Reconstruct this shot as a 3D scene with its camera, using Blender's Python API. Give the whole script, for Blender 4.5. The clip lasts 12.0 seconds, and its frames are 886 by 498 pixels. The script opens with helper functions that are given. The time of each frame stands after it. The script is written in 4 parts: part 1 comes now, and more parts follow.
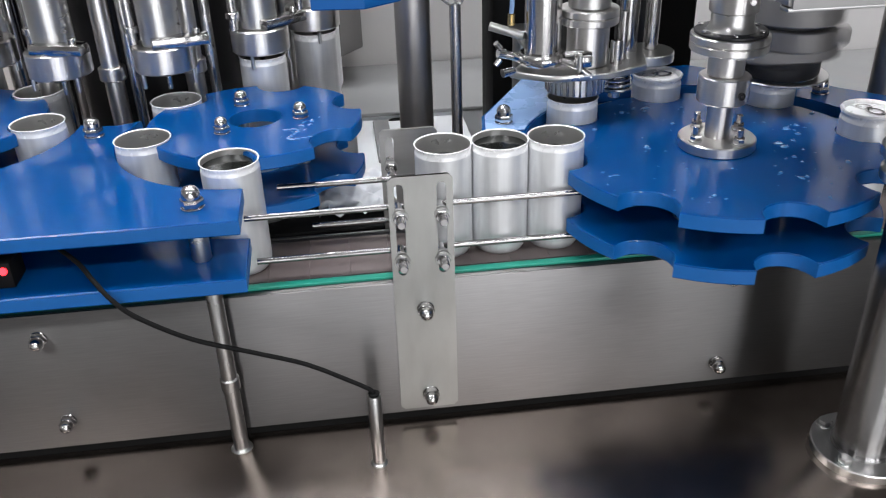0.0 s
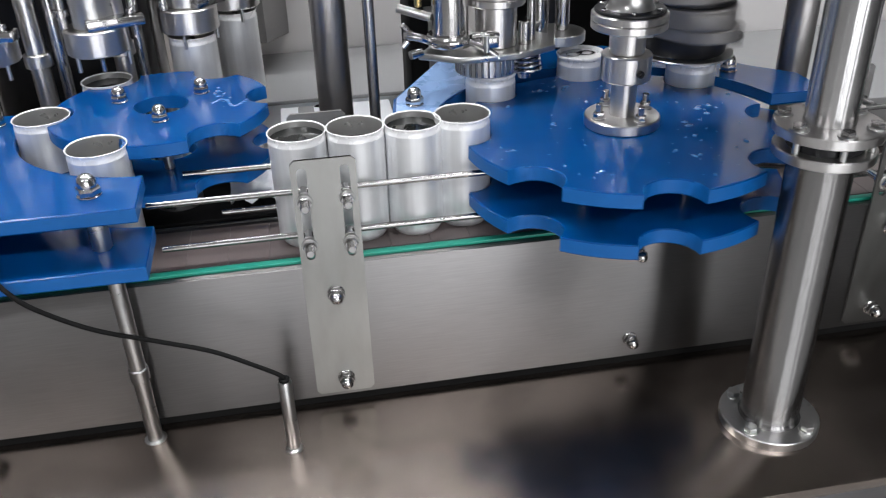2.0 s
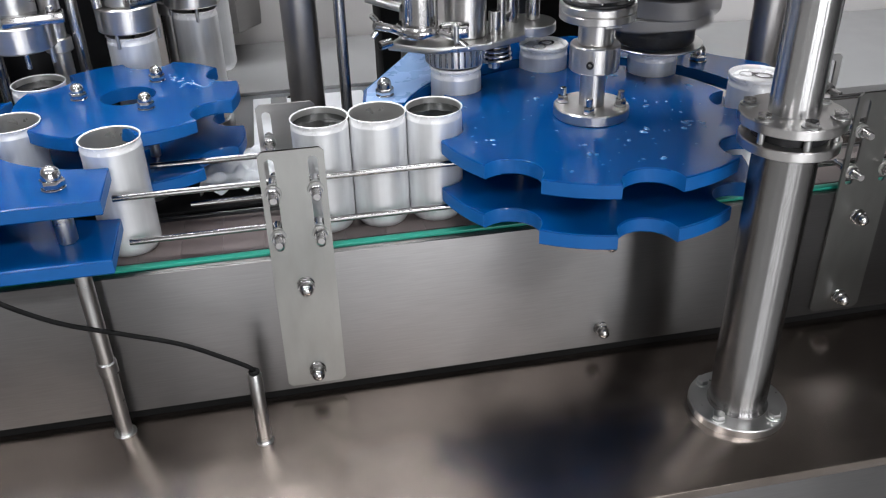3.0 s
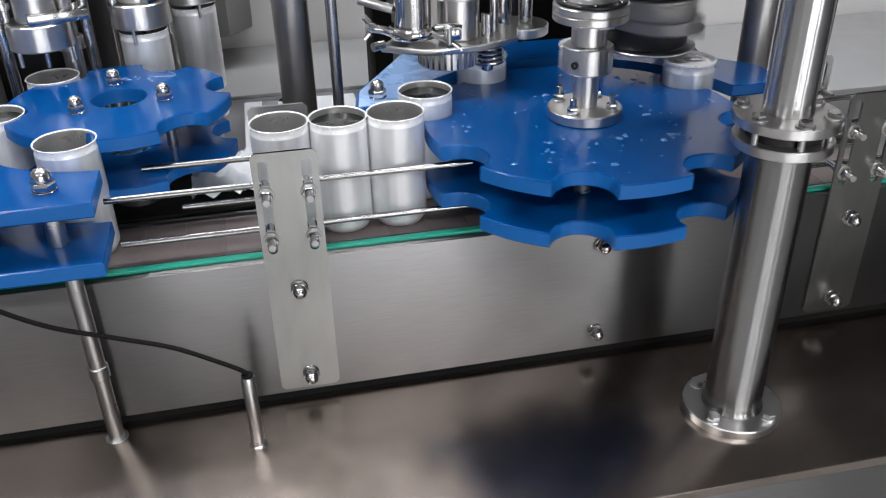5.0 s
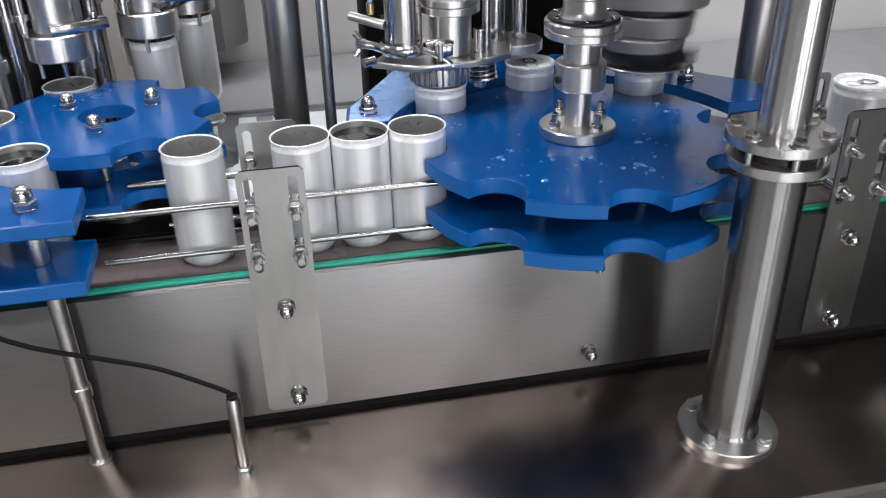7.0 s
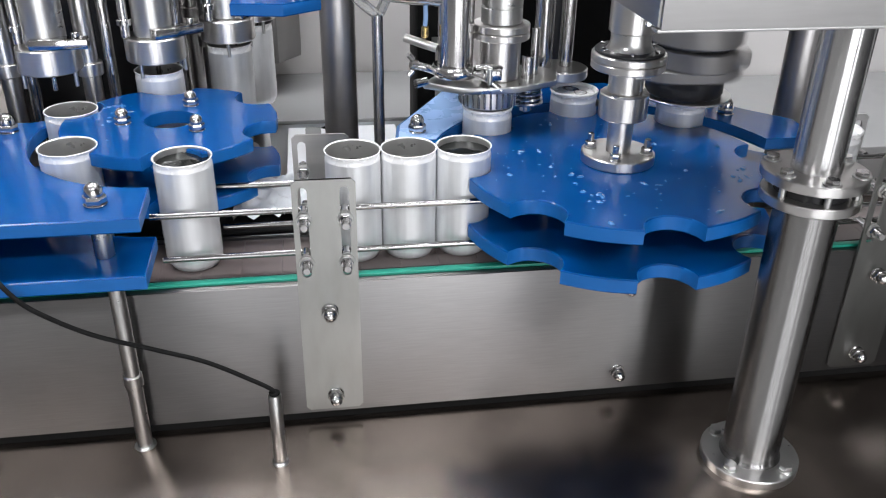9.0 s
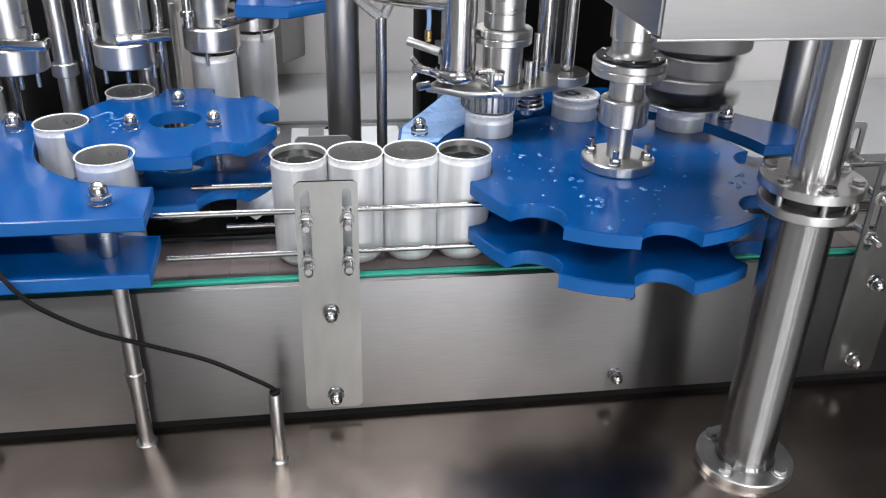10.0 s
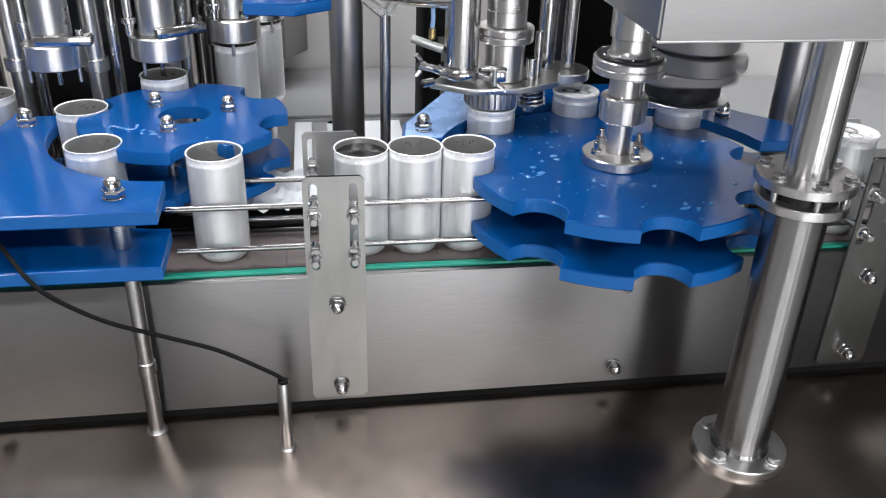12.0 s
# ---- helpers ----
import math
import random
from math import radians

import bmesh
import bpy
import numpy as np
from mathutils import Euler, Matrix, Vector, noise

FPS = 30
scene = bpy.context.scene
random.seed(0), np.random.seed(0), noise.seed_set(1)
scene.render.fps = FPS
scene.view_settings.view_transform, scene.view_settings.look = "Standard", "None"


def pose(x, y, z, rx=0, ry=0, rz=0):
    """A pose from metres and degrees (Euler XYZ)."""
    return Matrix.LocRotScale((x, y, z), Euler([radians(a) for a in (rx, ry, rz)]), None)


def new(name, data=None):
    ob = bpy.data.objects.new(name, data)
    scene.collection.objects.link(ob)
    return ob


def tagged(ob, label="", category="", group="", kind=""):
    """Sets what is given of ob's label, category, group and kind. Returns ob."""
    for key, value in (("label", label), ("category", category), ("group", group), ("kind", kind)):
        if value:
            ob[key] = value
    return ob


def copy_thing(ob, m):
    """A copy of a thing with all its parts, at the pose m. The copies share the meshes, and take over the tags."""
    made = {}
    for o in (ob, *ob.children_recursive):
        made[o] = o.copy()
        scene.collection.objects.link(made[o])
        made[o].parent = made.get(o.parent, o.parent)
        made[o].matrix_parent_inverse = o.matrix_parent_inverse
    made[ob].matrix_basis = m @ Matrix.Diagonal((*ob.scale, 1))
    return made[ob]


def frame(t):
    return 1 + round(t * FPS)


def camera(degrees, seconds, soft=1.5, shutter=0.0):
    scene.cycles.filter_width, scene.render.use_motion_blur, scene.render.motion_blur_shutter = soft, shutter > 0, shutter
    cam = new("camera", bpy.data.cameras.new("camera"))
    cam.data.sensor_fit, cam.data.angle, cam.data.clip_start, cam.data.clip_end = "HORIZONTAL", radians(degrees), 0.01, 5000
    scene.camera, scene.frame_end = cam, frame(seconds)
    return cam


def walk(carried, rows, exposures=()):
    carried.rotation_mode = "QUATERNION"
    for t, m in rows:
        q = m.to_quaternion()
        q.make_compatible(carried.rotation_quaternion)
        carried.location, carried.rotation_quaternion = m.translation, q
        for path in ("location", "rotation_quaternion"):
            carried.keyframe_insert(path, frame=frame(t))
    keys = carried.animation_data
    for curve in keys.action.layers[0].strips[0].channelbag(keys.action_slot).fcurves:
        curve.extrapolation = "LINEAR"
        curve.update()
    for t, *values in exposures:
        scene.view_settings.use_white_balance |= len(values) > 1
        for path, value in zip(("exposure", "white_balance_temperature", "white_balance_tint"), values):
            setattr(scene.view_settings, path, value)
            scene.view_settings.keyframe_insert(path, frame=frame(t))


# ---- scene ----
from mathutils.geometry import tessellate_polygon

cam = camera(55.01, 12.0, soft=1.15, shutter=0.5)
PATH = [
    (0, pose(-0.0553, -0.6732, 0.5659, 61.180, 1.615, -7.185)),
    (0.5, pose(-0.0459, -0.6721, 0.5678, 60.798, 1.600, -7.743)),
    (1, pose(-0.0307, -0.6804, 0.5626, 60.994, 1.705, -8.428)),
    (1.5, pose(-0.0185, -0.6823, 0.5611, 60.676, 1.675, -9.239)),
    (2, pose(-0.0081, -0.6833, 0.5594, 60.332, 1.595, -10.185)),
    (2.5, pose(-0.0008, -0.6842, 0.5598, 59.949, 1.415, -10.810)),
    (3, pose(0.0020, -0.6851, 0.5592, 59.679, 1.238, -11.451)),
    (5, pose(-0.0013, -0.6833, 0.5553, 60.008, 1.091, -12.131)),
    (5.5, pose(0.0030, -0.6793, 0.5547, 60.209, 1.272, -12.145)),
    (6, pose(0.0074, -0.6758, 0.5545, 60.412, 1.339, -12.097)),
    (6.5, pose(0.0107, -0.6740, 0.5516, 60.773, 1.328, -12.088)),
    (7, pose(0.0145, -0.6721, 0.5530, 60.908, 1.068, -11.804)),
    (7.5, pose(0.0038, -0.6755, 0.5526, 61.502, 0.776, -11.017)),
    (9.5, pose(-0.0019, -0.7065, 0.5728, 62.081, -1.219, -8.191)),
    (10, pose(-0.0020, -0.7076, 0.5742, 62.012, -1.402, -8.152)),
    (10.5, pose(-0.0015, -0.7106, 0.5763, 61.968, -1.479, -8.052)),
    (11, pose(-0.0042, -0.7163, 0.5808, 61.700, -1.573, -8.240)),
    (11.5, pose(-0.0072, -0.7215, 0.5830, 61.604, -1.601, -8.283)),
    (12, pose(-0.0117, -0.7244, 0.5851, 61.483, -1.611, -8.295)),
]
walk(cam, PATH, [(0, -0.22), (7.5, -0.20), (9.5, -0.01), (12, -0.07)])


# ---- world and light ----
world = bpy.data.worlds.new("hall_air")
scene.world = world
world.use_nodes = True
world.node_tree.nodes["Background"].inputs[0].default_value = (0.80, 0.90, 1.0, 1)
world.node_tree.nodes["Background"].inputs[1].default_value = 0.07
FLOOR = -0.86
CEIL = 2.9


def added_lamp(x, y, sx, sy, watts):
    data = bpy.data.lights.new("lamp_light", "AREA")
    data.shape, data.size, data.size_y = "RECTANGLE", sx, sy
    data.energy, data.color = watts, (0.96, 0.97, 1.01)
    ob = new("lamp_light", data)
    ob.matrix_basis = pose(x, y, CEIL - 0.09)
    return ob


# unseen lamps: overhead pair, one added for the back wall, two for the deck
ADDED_LAMPS = [(-0.9, 0.25, 2.0, 0.42, 58), (1.1, 0.26, 1.6, 0.42, 36), (-0.3, 2.1, 2.4, 0.30, 75), (1.0, -2.7, 1.6, 0.42, 65), (-2.0, -2.7, 1.4, 0.42, 55)]
for lamp in ADDED_LAMPS:
    added_lamp(*lamp)

# daylight through a wide gateway assumed in the south wall, unseen behind the camera
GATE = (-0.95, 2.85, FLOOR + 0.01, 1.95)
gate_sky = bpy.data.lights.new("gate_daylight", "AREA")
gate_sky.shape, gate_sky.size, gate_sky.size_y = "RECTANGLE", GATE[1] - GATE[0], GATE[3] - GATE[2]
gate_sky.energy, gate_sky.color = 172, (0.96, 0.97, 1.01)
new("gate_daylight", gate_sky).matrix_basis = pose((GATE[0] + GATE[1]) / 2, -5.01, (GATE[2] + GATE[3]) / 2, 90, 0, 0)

# ---- materials ----


def material(name, color, rough=0.4, metal=0.0, vary=0.12, scale=40.0, stretch=(1, 1, 1), bump=0.0, bump_scale=300.0,
             spots=0.0, coat=0.0, rough_vary=0.1, random_tint=0.0):
    m = bpy.data.materials.new(name)
    m.use_nodes = True
    nt = m.node_tree
    b = nt.nodes["Principled BSDF"]
    tc = nt.nodes.new("ShaderNodeTexCoord")
    mp = nt.nodes.new("ShaderNodeMapping")
    mp.inputs["Scale"].default_value = stretch
    nt.links.new(tc.outputs["Object"], mp.inputs["Vector"])
    n1 = nt.nodes.new("ShaderNodeTexNoise")
    n1.inputs["Scale"].default_value, n1.inputs["Detail"].default_value = scale, 6
    n2 = nt.nodes.new("ShaderNodeTexNoise")
    n2.inputs["Scale"].default_value, n2.inputs["Detail"].default_value = scale * 0.12, 3
    nt.links.new(mp.outputs[0], n1.inputs["Vector"])
    nt.links.new(tc.outputs["Object"], n2.inputs["Vector"])
    mix = nt.nodes.new("ShaderNodeMath")
    mix.operation = "ADD"
    nt.links.new(n1.outputs["Fac"], mix.inputs[0])
    nt.links.new(n2.outputs["Fac"], mix.inputs[1])
    cr = nt.nodes.new("ShaderNodeMapRange")
    cr.inputs["From Min"].default_value, cr.inputs["From Max"].default_value = 0.6, 1.4
    cr.inputs["To Min"].default_value, cr.inputs["To Max"].default_value = 1 - vary, 1 + vary
    nt.links.new(mix.outputs[0], cr.inputs["Value"])
    col = nt.nodes.new("ShaderNodeVectorMath")
    col.operation = "SCALE"
    col.inputs[0].default_value = color
    nt.links.new(cr.outputs[0], col.inputs["Scale"])
    out = col.outputs[0]
    if random_tint:
        oi = nt.nodes.new("ShaderNodeObjectInfo")
        rr = nt.nodes.new("ShaderNodeMapRange")
        rr.inputs["To Min"].default_value, rr.inputs["To Max"].default_value = 1 - random_tint, 1 + random_tint
        nt.links.new(oi.outputs["Random"], rr.inputs["Value"])
        c2 = nt.nodes.new("ShaderNodeVectorMath")
        c2.operation = "SCALE"
        nt.links.new(out, c2.inputs[0])
        nt.links.new(rr.outputs[0], c2.inputs["Scale"])
        out = c2.outputs[0]
    if spots:
        v = nt.nodes.new("ShaderNodeTexNoise")
        v.inputs["Scale"].default_value, v.inputs["Detail"].default_value = 9.0, 8
        nt.links.new(tc.outputs["Object"], v.inputs["Vector"])
        vr = nt.nodes.new("ShaderNodeMapRange")
        vr.inputs["From Min"].default_value, vr.inputs["From Max"].default_value = 0.58, 0.72
        vr.inputs["To Min"].default_value, vr.inputs["To Max"].default_value = 1.0, 1 - spots
        nt.links.new(v.outputs["Fac"], vr.inputs["Value"])
        c3 = nt.nodes.new("ShaderNodeVectorMath")
        c3.operation = "SCALE"
        nt.links.new(out, c3.inputs[0])
        nt.links.new(vr.outputs[0], c3.inputs["Scale"])
        out = c3.outputs[0]
    nt.links.new(out, b.inputs["Base Color"])
    rg = nt.nodes.new("ShaderNodeMapRange")
    rg.inputs["From Min"].default_value, rg.inputs["From Max"].default_value = 0.6, 1.4
    rg.inputs["To Min"].default_value, rg.inputs["To Max"].default_value = max(0.02, rough - rough_vary), rough + rough_vary
    nt.links.new(mix.outputs[0], rg.inputs["Value"])
    nt.links.new(rg.outputs[0], b.inputs["Roughness"])
    b.inputs["Metallic"].default_value = metal
    b.inputs["Coat Weight"].default_value = coat
    b.inputs["Coat Roughness"].default_value = 0.08
    if bump:
        bn = nt.nodes.new("ShaderNodeTexNoise")
        bn.inputs["Scale"].default_value, bn.inputs["Detail"].default_value = bump_scale, 4
        nt.links.new(mp.outputs[0], bn.inputs["Vector"])
        bp = nt.nodes.new("ShaderNodeBump")
        bp.inputs["Strength"].default_value, bp.inputs["Distance"].default_value = bump, 0.001
        nt.links.new(bn.outputs["Fac"], bp.inputs["Height"])
        nt.links.new(bp.outputs[0], b.inputs["Normal"])
    return m


BRUSHED = material("brushed_steel", (0.208, 0.203, 0.201), 0.35, 1.0, 0.13, 50, (0.6, 1, 14), 0.0, 120, spots=0.08, rough_vary=0.07)


def brushed(mat, amount, way=(0.0, 0.0, 1.0)):
    """Stretches the gloss along one way, across the fine brushing."""
    nt = mat.node_tree
    along = nt.nodes.new("ShaderNodeCombineXYZ")
    for axis, value in zip("XYZ", way):
        along.inputs[axis].default_value = value
    nt.nodes["Principled BSDF"].inputs["Anisotropic"].default_value = amount
    nt.links.new(along.outputs[0], nt.nodes["Principled BSDF"].inputs["Tangent"])


brushed(BRUSHED, 0.95)
BRACKET = material("dull_bracket_steel", (0.285, 0.285, 0.272), 0.32, 1.0, 0.13, 80, (1, 1, 0.3), spots=0.10, rough_vary=0.06)
brushed(BRACKET, 0.9)
DRUM = material("worn_grey_steel", (0.30, 0.29, 0.285), 0.50, 0.7, 0.10, 30, (1, 1, 6))
DECK = material("deck_steel", (0.305, 0.260, 0.230), 0.205, 1.0, 0.09, 30, (1, 1.5, 1), spots=0.22, rough_vary=0.03)
brushed(DECK, 0.6, (0.0, 1.0, 0.0))
SATIN = material("satin_steel", (0.58, 0.58, 0.57), 0.30, 1.0, 0.05, 60, (1, 1, 3), 0.0, 200, rough_vary=0.05)
TURNED = material("turned_steel", (0.66, 0.645, 0.63), 0.29, 1.0, 0.05, 90, (1, 1, 4), rough_vary=0.015)
brushed(TURNED, 0.75, (0.25, 0.18, 1.0))
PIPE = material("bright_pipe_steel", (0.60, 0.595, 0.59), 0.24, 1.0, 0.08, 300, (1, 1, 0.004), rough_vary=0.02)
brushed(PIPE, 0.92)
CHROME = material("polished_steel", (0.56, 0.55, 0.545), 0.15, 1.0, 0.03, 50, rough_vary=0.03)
# darker twin of the pipe steel, for the lower pipe
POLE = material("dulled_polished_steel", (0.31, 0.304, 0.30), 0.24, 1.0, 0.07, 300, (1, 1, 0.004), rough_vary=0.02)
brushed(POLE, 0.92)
RAIL = material("rail_steel", (0.30, 0.294, 0.29), 0.15, 1.0, 0.04, 12, rough_vary=0.02)
COLUMN = material("column_steel", (0.48, 0.465, 0.46), 0.38, 1.0, 0.08, 200, (1, 1, 0.02), rough_vary=0.05)
SHEET = material("dull_steel_sheet", (0.50, 0.495, 0.49), 0.36, 1.0, 0.06, 30, (1, 1, 10), rough_vary=0.05)
DARKMETAL = material("dark_metal", (0.028, 0.028, 0.030), 0.38, 0.5, 0.2, 60)
BLUE = material("blue_polyethylene", (0.0004, 0.060, 0.234), 0.16, 0.0, 0.05, 30, bump=0.004, bump_scale=90, rough_vary=0.06)
plastic = BLUE.node_tree.nodes["Principled BSDF"]
plastic.inputs["Specular IOR Level"].default_value = 0.34
plastic.inputs["Subsurface Weight"].default_value = 0.6
plastic.inputs["Subsurface Radius"].default_value = (0.3, 0.8, 1.0)
plastic.inputs["Subsurface Scale"].default_value = 0.010
# paler than BLUE: the front light on the side faces is in the colour
LITCUTBLUE = material("cut_blue_polyethylene", (0.003, 0.105, 0.36), 0.42, 0.0, 0.08, 60, bump=0.03, bump_scale=400, rough_vary=0.08)
LITCUTBLUE.node_tree.nodes["Principled BSDF"].inputs["Specular IOR Level"].default_value = 0.34
CANSIDE = material("bare_aluminium", (0.80, 0.81, 0.82), 0.34, 0.5, 0.14, 160, (1, 1, 0.04), rough_vary=0.05)
CANRIM = material("bright_aluminium", (0.93, 0.93, 0.93), 0.28, 0.12, 0.02, 60)
CANIN = material("can_lining", (0.55, 0.545, 0.53), 0.32, 0.7, 0.05, 60)
LIQUID = material("drink", (0.010, 0.011, 0.010), 0.03, 0.0, 0.0, 20, bump=0.4, bump_scale=60, rough_vary=0.01)
CLOUDY = material("cloudy_drink", (0.035, 0.035, 0.033), 0.05, 0.0, 0.25, 90, bump=0.5, bump_scale=90, rough_vary=0.03)
GREEN = material("green_wear_strip", (0.012, 0.27, 0.19), 0.4, 0.0, 0.08, 60)
CHAINMAT = material("brown_plastic", (0.13, 0.105, 0.10), 0.38, 0.0, 0.12, 80, bump=0.05, random_tint=0.1)
BLACK = material("black_rubber", (0.006, 0.006, 0.006), 0.75, 0.0, 0.15, 80)
BLACK.node_tree.nodes["Principled BSDF"].inputs["Specular IOR Level"].default_value = 0.15
WHITE = material("white_film", (0.80, 0.82, 0.84), 0.45, 0.0, 0.05, 30, bump=0.2, bump_scale=40)
PALEWALL = material("pale_wall_paint", (0.30, 0.295, 0.29), 0.6, 0.0, 0.08, 6, bump=0.04)
DARKENING_WALL = material("dark_wall_paint", (0.035, 0.035, 0.036), 0.6, 0.0, 0.1, 6, bump=0.04)
GREYWALL = material("grey_wall_paint", (0.80, 0.775, 0.76), 0.6, 0.0, 0.06, 6, bump=0.04)
FLOORMAT = material("grey_floor_paint", (0.36, 0.355, 0.35), 0.40, 0.0, 0.10, 8, spots=0.1)
CEILMAT = material("white_ceiling", (0.60, 0.60, 0.60), 0.7, 0.0, 0.04, 4)
LIDGREY = material("grey_lid_plastic", (0.25, 0.25, 0.25), 0.5, 0.0, 0.05, 20)
BRASS = material("brass", (0.62, 0.46, 0.20), 0.25, 1.0, 0.05, 80)
PALEBLUE = material("pale_blue_plastic", (0.30, 0.47, 0.78), 0.28, 0.0, 0.05, 60)
WATER = material("water_bead", (0.03, 0.16, 0.42), 0.03, 0.0, 0.02, 60, coat=1.0, rough_vary=0.01)
HOSE = bpy.data.materials.new("clear_hose")
HOSE.use_nodes = True
HOSE.node_tree.nodes["Principled BSDF"].inputs["Transmission Weight"].default_value = 0.75
HOSE.node_tree.nodes["Principled BSDF"].inputs["Base Color"].default_value = (0.9, 0.9, 0.88, 1)
HOSE.node_tree.nodes["Principled BSDF"].inputs["Roughness"].default_value = 0.15


def glowing(name, color, strength):
    m = bpy.data.materials.new(name)
    m.use_nodes = True
    b = m.node_tree.nodes["Principled BSDF"]
    b.inputs["Base Color"].default_value = (*color, 1)
    b.inputs["Emission Color"].default_value = (*color, 1)
    b.inputs["Emission Strength"].default_value = strength
    return m


REDGLOW = glowing("red_indicator", (1.0, 0.02, 0.03), 6.0)
TUBEGLOW = glowing("lamp_tube", (0.95, 0.98, 1.0), 5.0)

# ---- mesh helpers ----


def mesh_of(bm, name, mat, smooth=40):
    bmesh.ops.recalc_face_normals(bm, faces=bm.faces[:])
    me = bpy.data.meshes.new(name)
    for f in bm.faces:
        f.smooth = True
    for e in bm.edges:
        if len(e.link_faces) == 2 and e.calc_face_angle(0) > radians(smooth):
            e.smooth = False
    bm.to_mesh(me)
    bm.free()
    me.materials.append(mat)
    if mat == BLUE:               # sawn sides of the blue sheet are matt, and painted paler for the front light they catch
        me.materials.append(LITCUTBLUE)
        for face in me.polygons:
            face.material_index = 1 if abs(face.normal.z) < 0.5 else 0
    return me


def part(name, bm, mat, parent, label="", at=None, smooth=40):
    ob = new(name, mesh_of(bm, name, mat, smooth))
    ob.parent = parent
    if at is not None:
        ob.matrix_basis = at
    if label:
        tagged(ob, label)
    return ob


def share(ob, at, parent=None):
    o = new(ob.name.split(".")[0], ob.data)
    o.parent = parent if parent is not None else ob.parent
    o.matrix_basis = at
    for k in ("label",):
        if k in ob:
            o[k] = ob[k]
    return o


def thing(name, label, category, at=None, group="", kind=""):
    ob = new(name)
    ob.empty_display_size = 0.02
    if at is not None:
        ob.matrix_basis = at
    return tagged(ob, label, category, group, kind)


def solo(name, bm, mat, label, category, at=None, group="", kind="", smooth=40):
    ob = new(name, mesh_of(bm, name, mat, smooth))
    if at is not None:
        ob.matrix_basis = at
    return tagged(ob, label, category, group, kind)


def lathe(profile, seg=40, bm=None, m=None, close=False):
    """Turns rows of (radius, height) about z; radius 0 closes an end."""
    bm = bm or bmesh.new()
    m = m or Matrix()
    rings = []
    for r, z in profile:
        if r < 1e-6:
            rings.append([bm.verts.new(m @ Vector((0, 0, z)))])
        else:
            rings.append([bm.verts.new(m @ Vector((r * math.cos(2 * math.pi * i / seg), r * math.sin(2 * math.pi * i / seg), z)))
                          for i in range(seg)])
    if close:
        rings.append(rings[0])
    for a, b in zip(rings, rings[1:]):
        for i in range(seg):
            j = (i + 1) % seg
            if len(a) == 1 and len(b) == 1:
                continue
            if len(a) == 1:
                bm.faces.new((a[0], b[i], b[j]))
            elif len(b) == 1:
                bm.faces.new((a[i], a[j], b[0]))
            else:
                bm.faces.new((a[i], a[j], b[j], b[i]))
    return bm


def rod(r, z0, z1, bev=0.0008, seg=32, bm=None, m=None):
    return lathe([(0, z0), (r - bev, z0), (r, z0 + bev), (r, z1 - bev), (r - bev, z1), (0, z1)], seg, bm, m)


def ring(ri, ro, z0, z1, bev=0.0008, seg=40, bm=None, m=None):
    return lathe([(ri, z0), (ro - bev, z0), (ro, z0 + bev), (ro, z1 - bev), (ro - bev, z1), (ri, z1)], seg, bm, m, close=True)


def block(x0, y0, z0, x1, y1, z1, bev=0.0, bm=None):
    bm = bm or bmesh.new()
    r = bmesh.ops.create_cube(bm, size=1)
    for v in r["verts"]:
        v.co = Vector(((x0 + x1) / 2 + v.co.x * (x1 - x0), (y0 + y1) / 2 + v.co.y * (y1 - y0), (z0 + z1) / 2 + v.co.z * (z1 - z0)))
    if bev:
        es = {e for v in r["verts"] for e in v.link_edges}
        bmesh.ops.bevel(bm, geom=list(es), offset=bev, segments=2, affect="EDGES", profile=0.5)
    return bm


def prism(outline, z0, z1, bev=0.0012):
    """A plate of any outline (counter-clockwise), with eased edges."""
    bm = bmesh.new()
    n = len(outline)
    inset = []
    for i in range(n):
        p, q, s = Vector(outline[i - 1]), Vector(outline[i]), Vector(outline[(i + 1) % n])
        d1, d2 = (q - p).normalized(), (s - q).normalized()
        nrm = Vector((-(d1.y + d2.y), d1.x + d2.x))
        nrm = nrm.normalized() if nrm.length > 1e-6 else Vector((-d1.y, d1.x))
        inset.append(q + nrm * bev)
    rows = [[bm.verts.new((x, y, z)) for x, y in pts] for z, pts in
            ((z0, inset), (z0 + bev, outline), (z1 - bev, outline), (z1, inset))]
    for a, b in zip(rows, rows[1:]):
        for i in range(n):
            j = (i + 1) % n
            bm.faces.new((a[i], a[j], b[j], b[i]))
    for r in (rows[0], rows[3]):
        for i, j, k in tessellate_polygon([[v.co for v in r]]):
            q = (r[j].co - r[i].co).cross(r[k].co - r[i].co)
            if q.length > 1e-12:
                bm.faces.new((r[i], r[j], r[k]) if (q.z > 0) == (r is rows[3]) else (r[i], r[k], r[j]))
    return bm


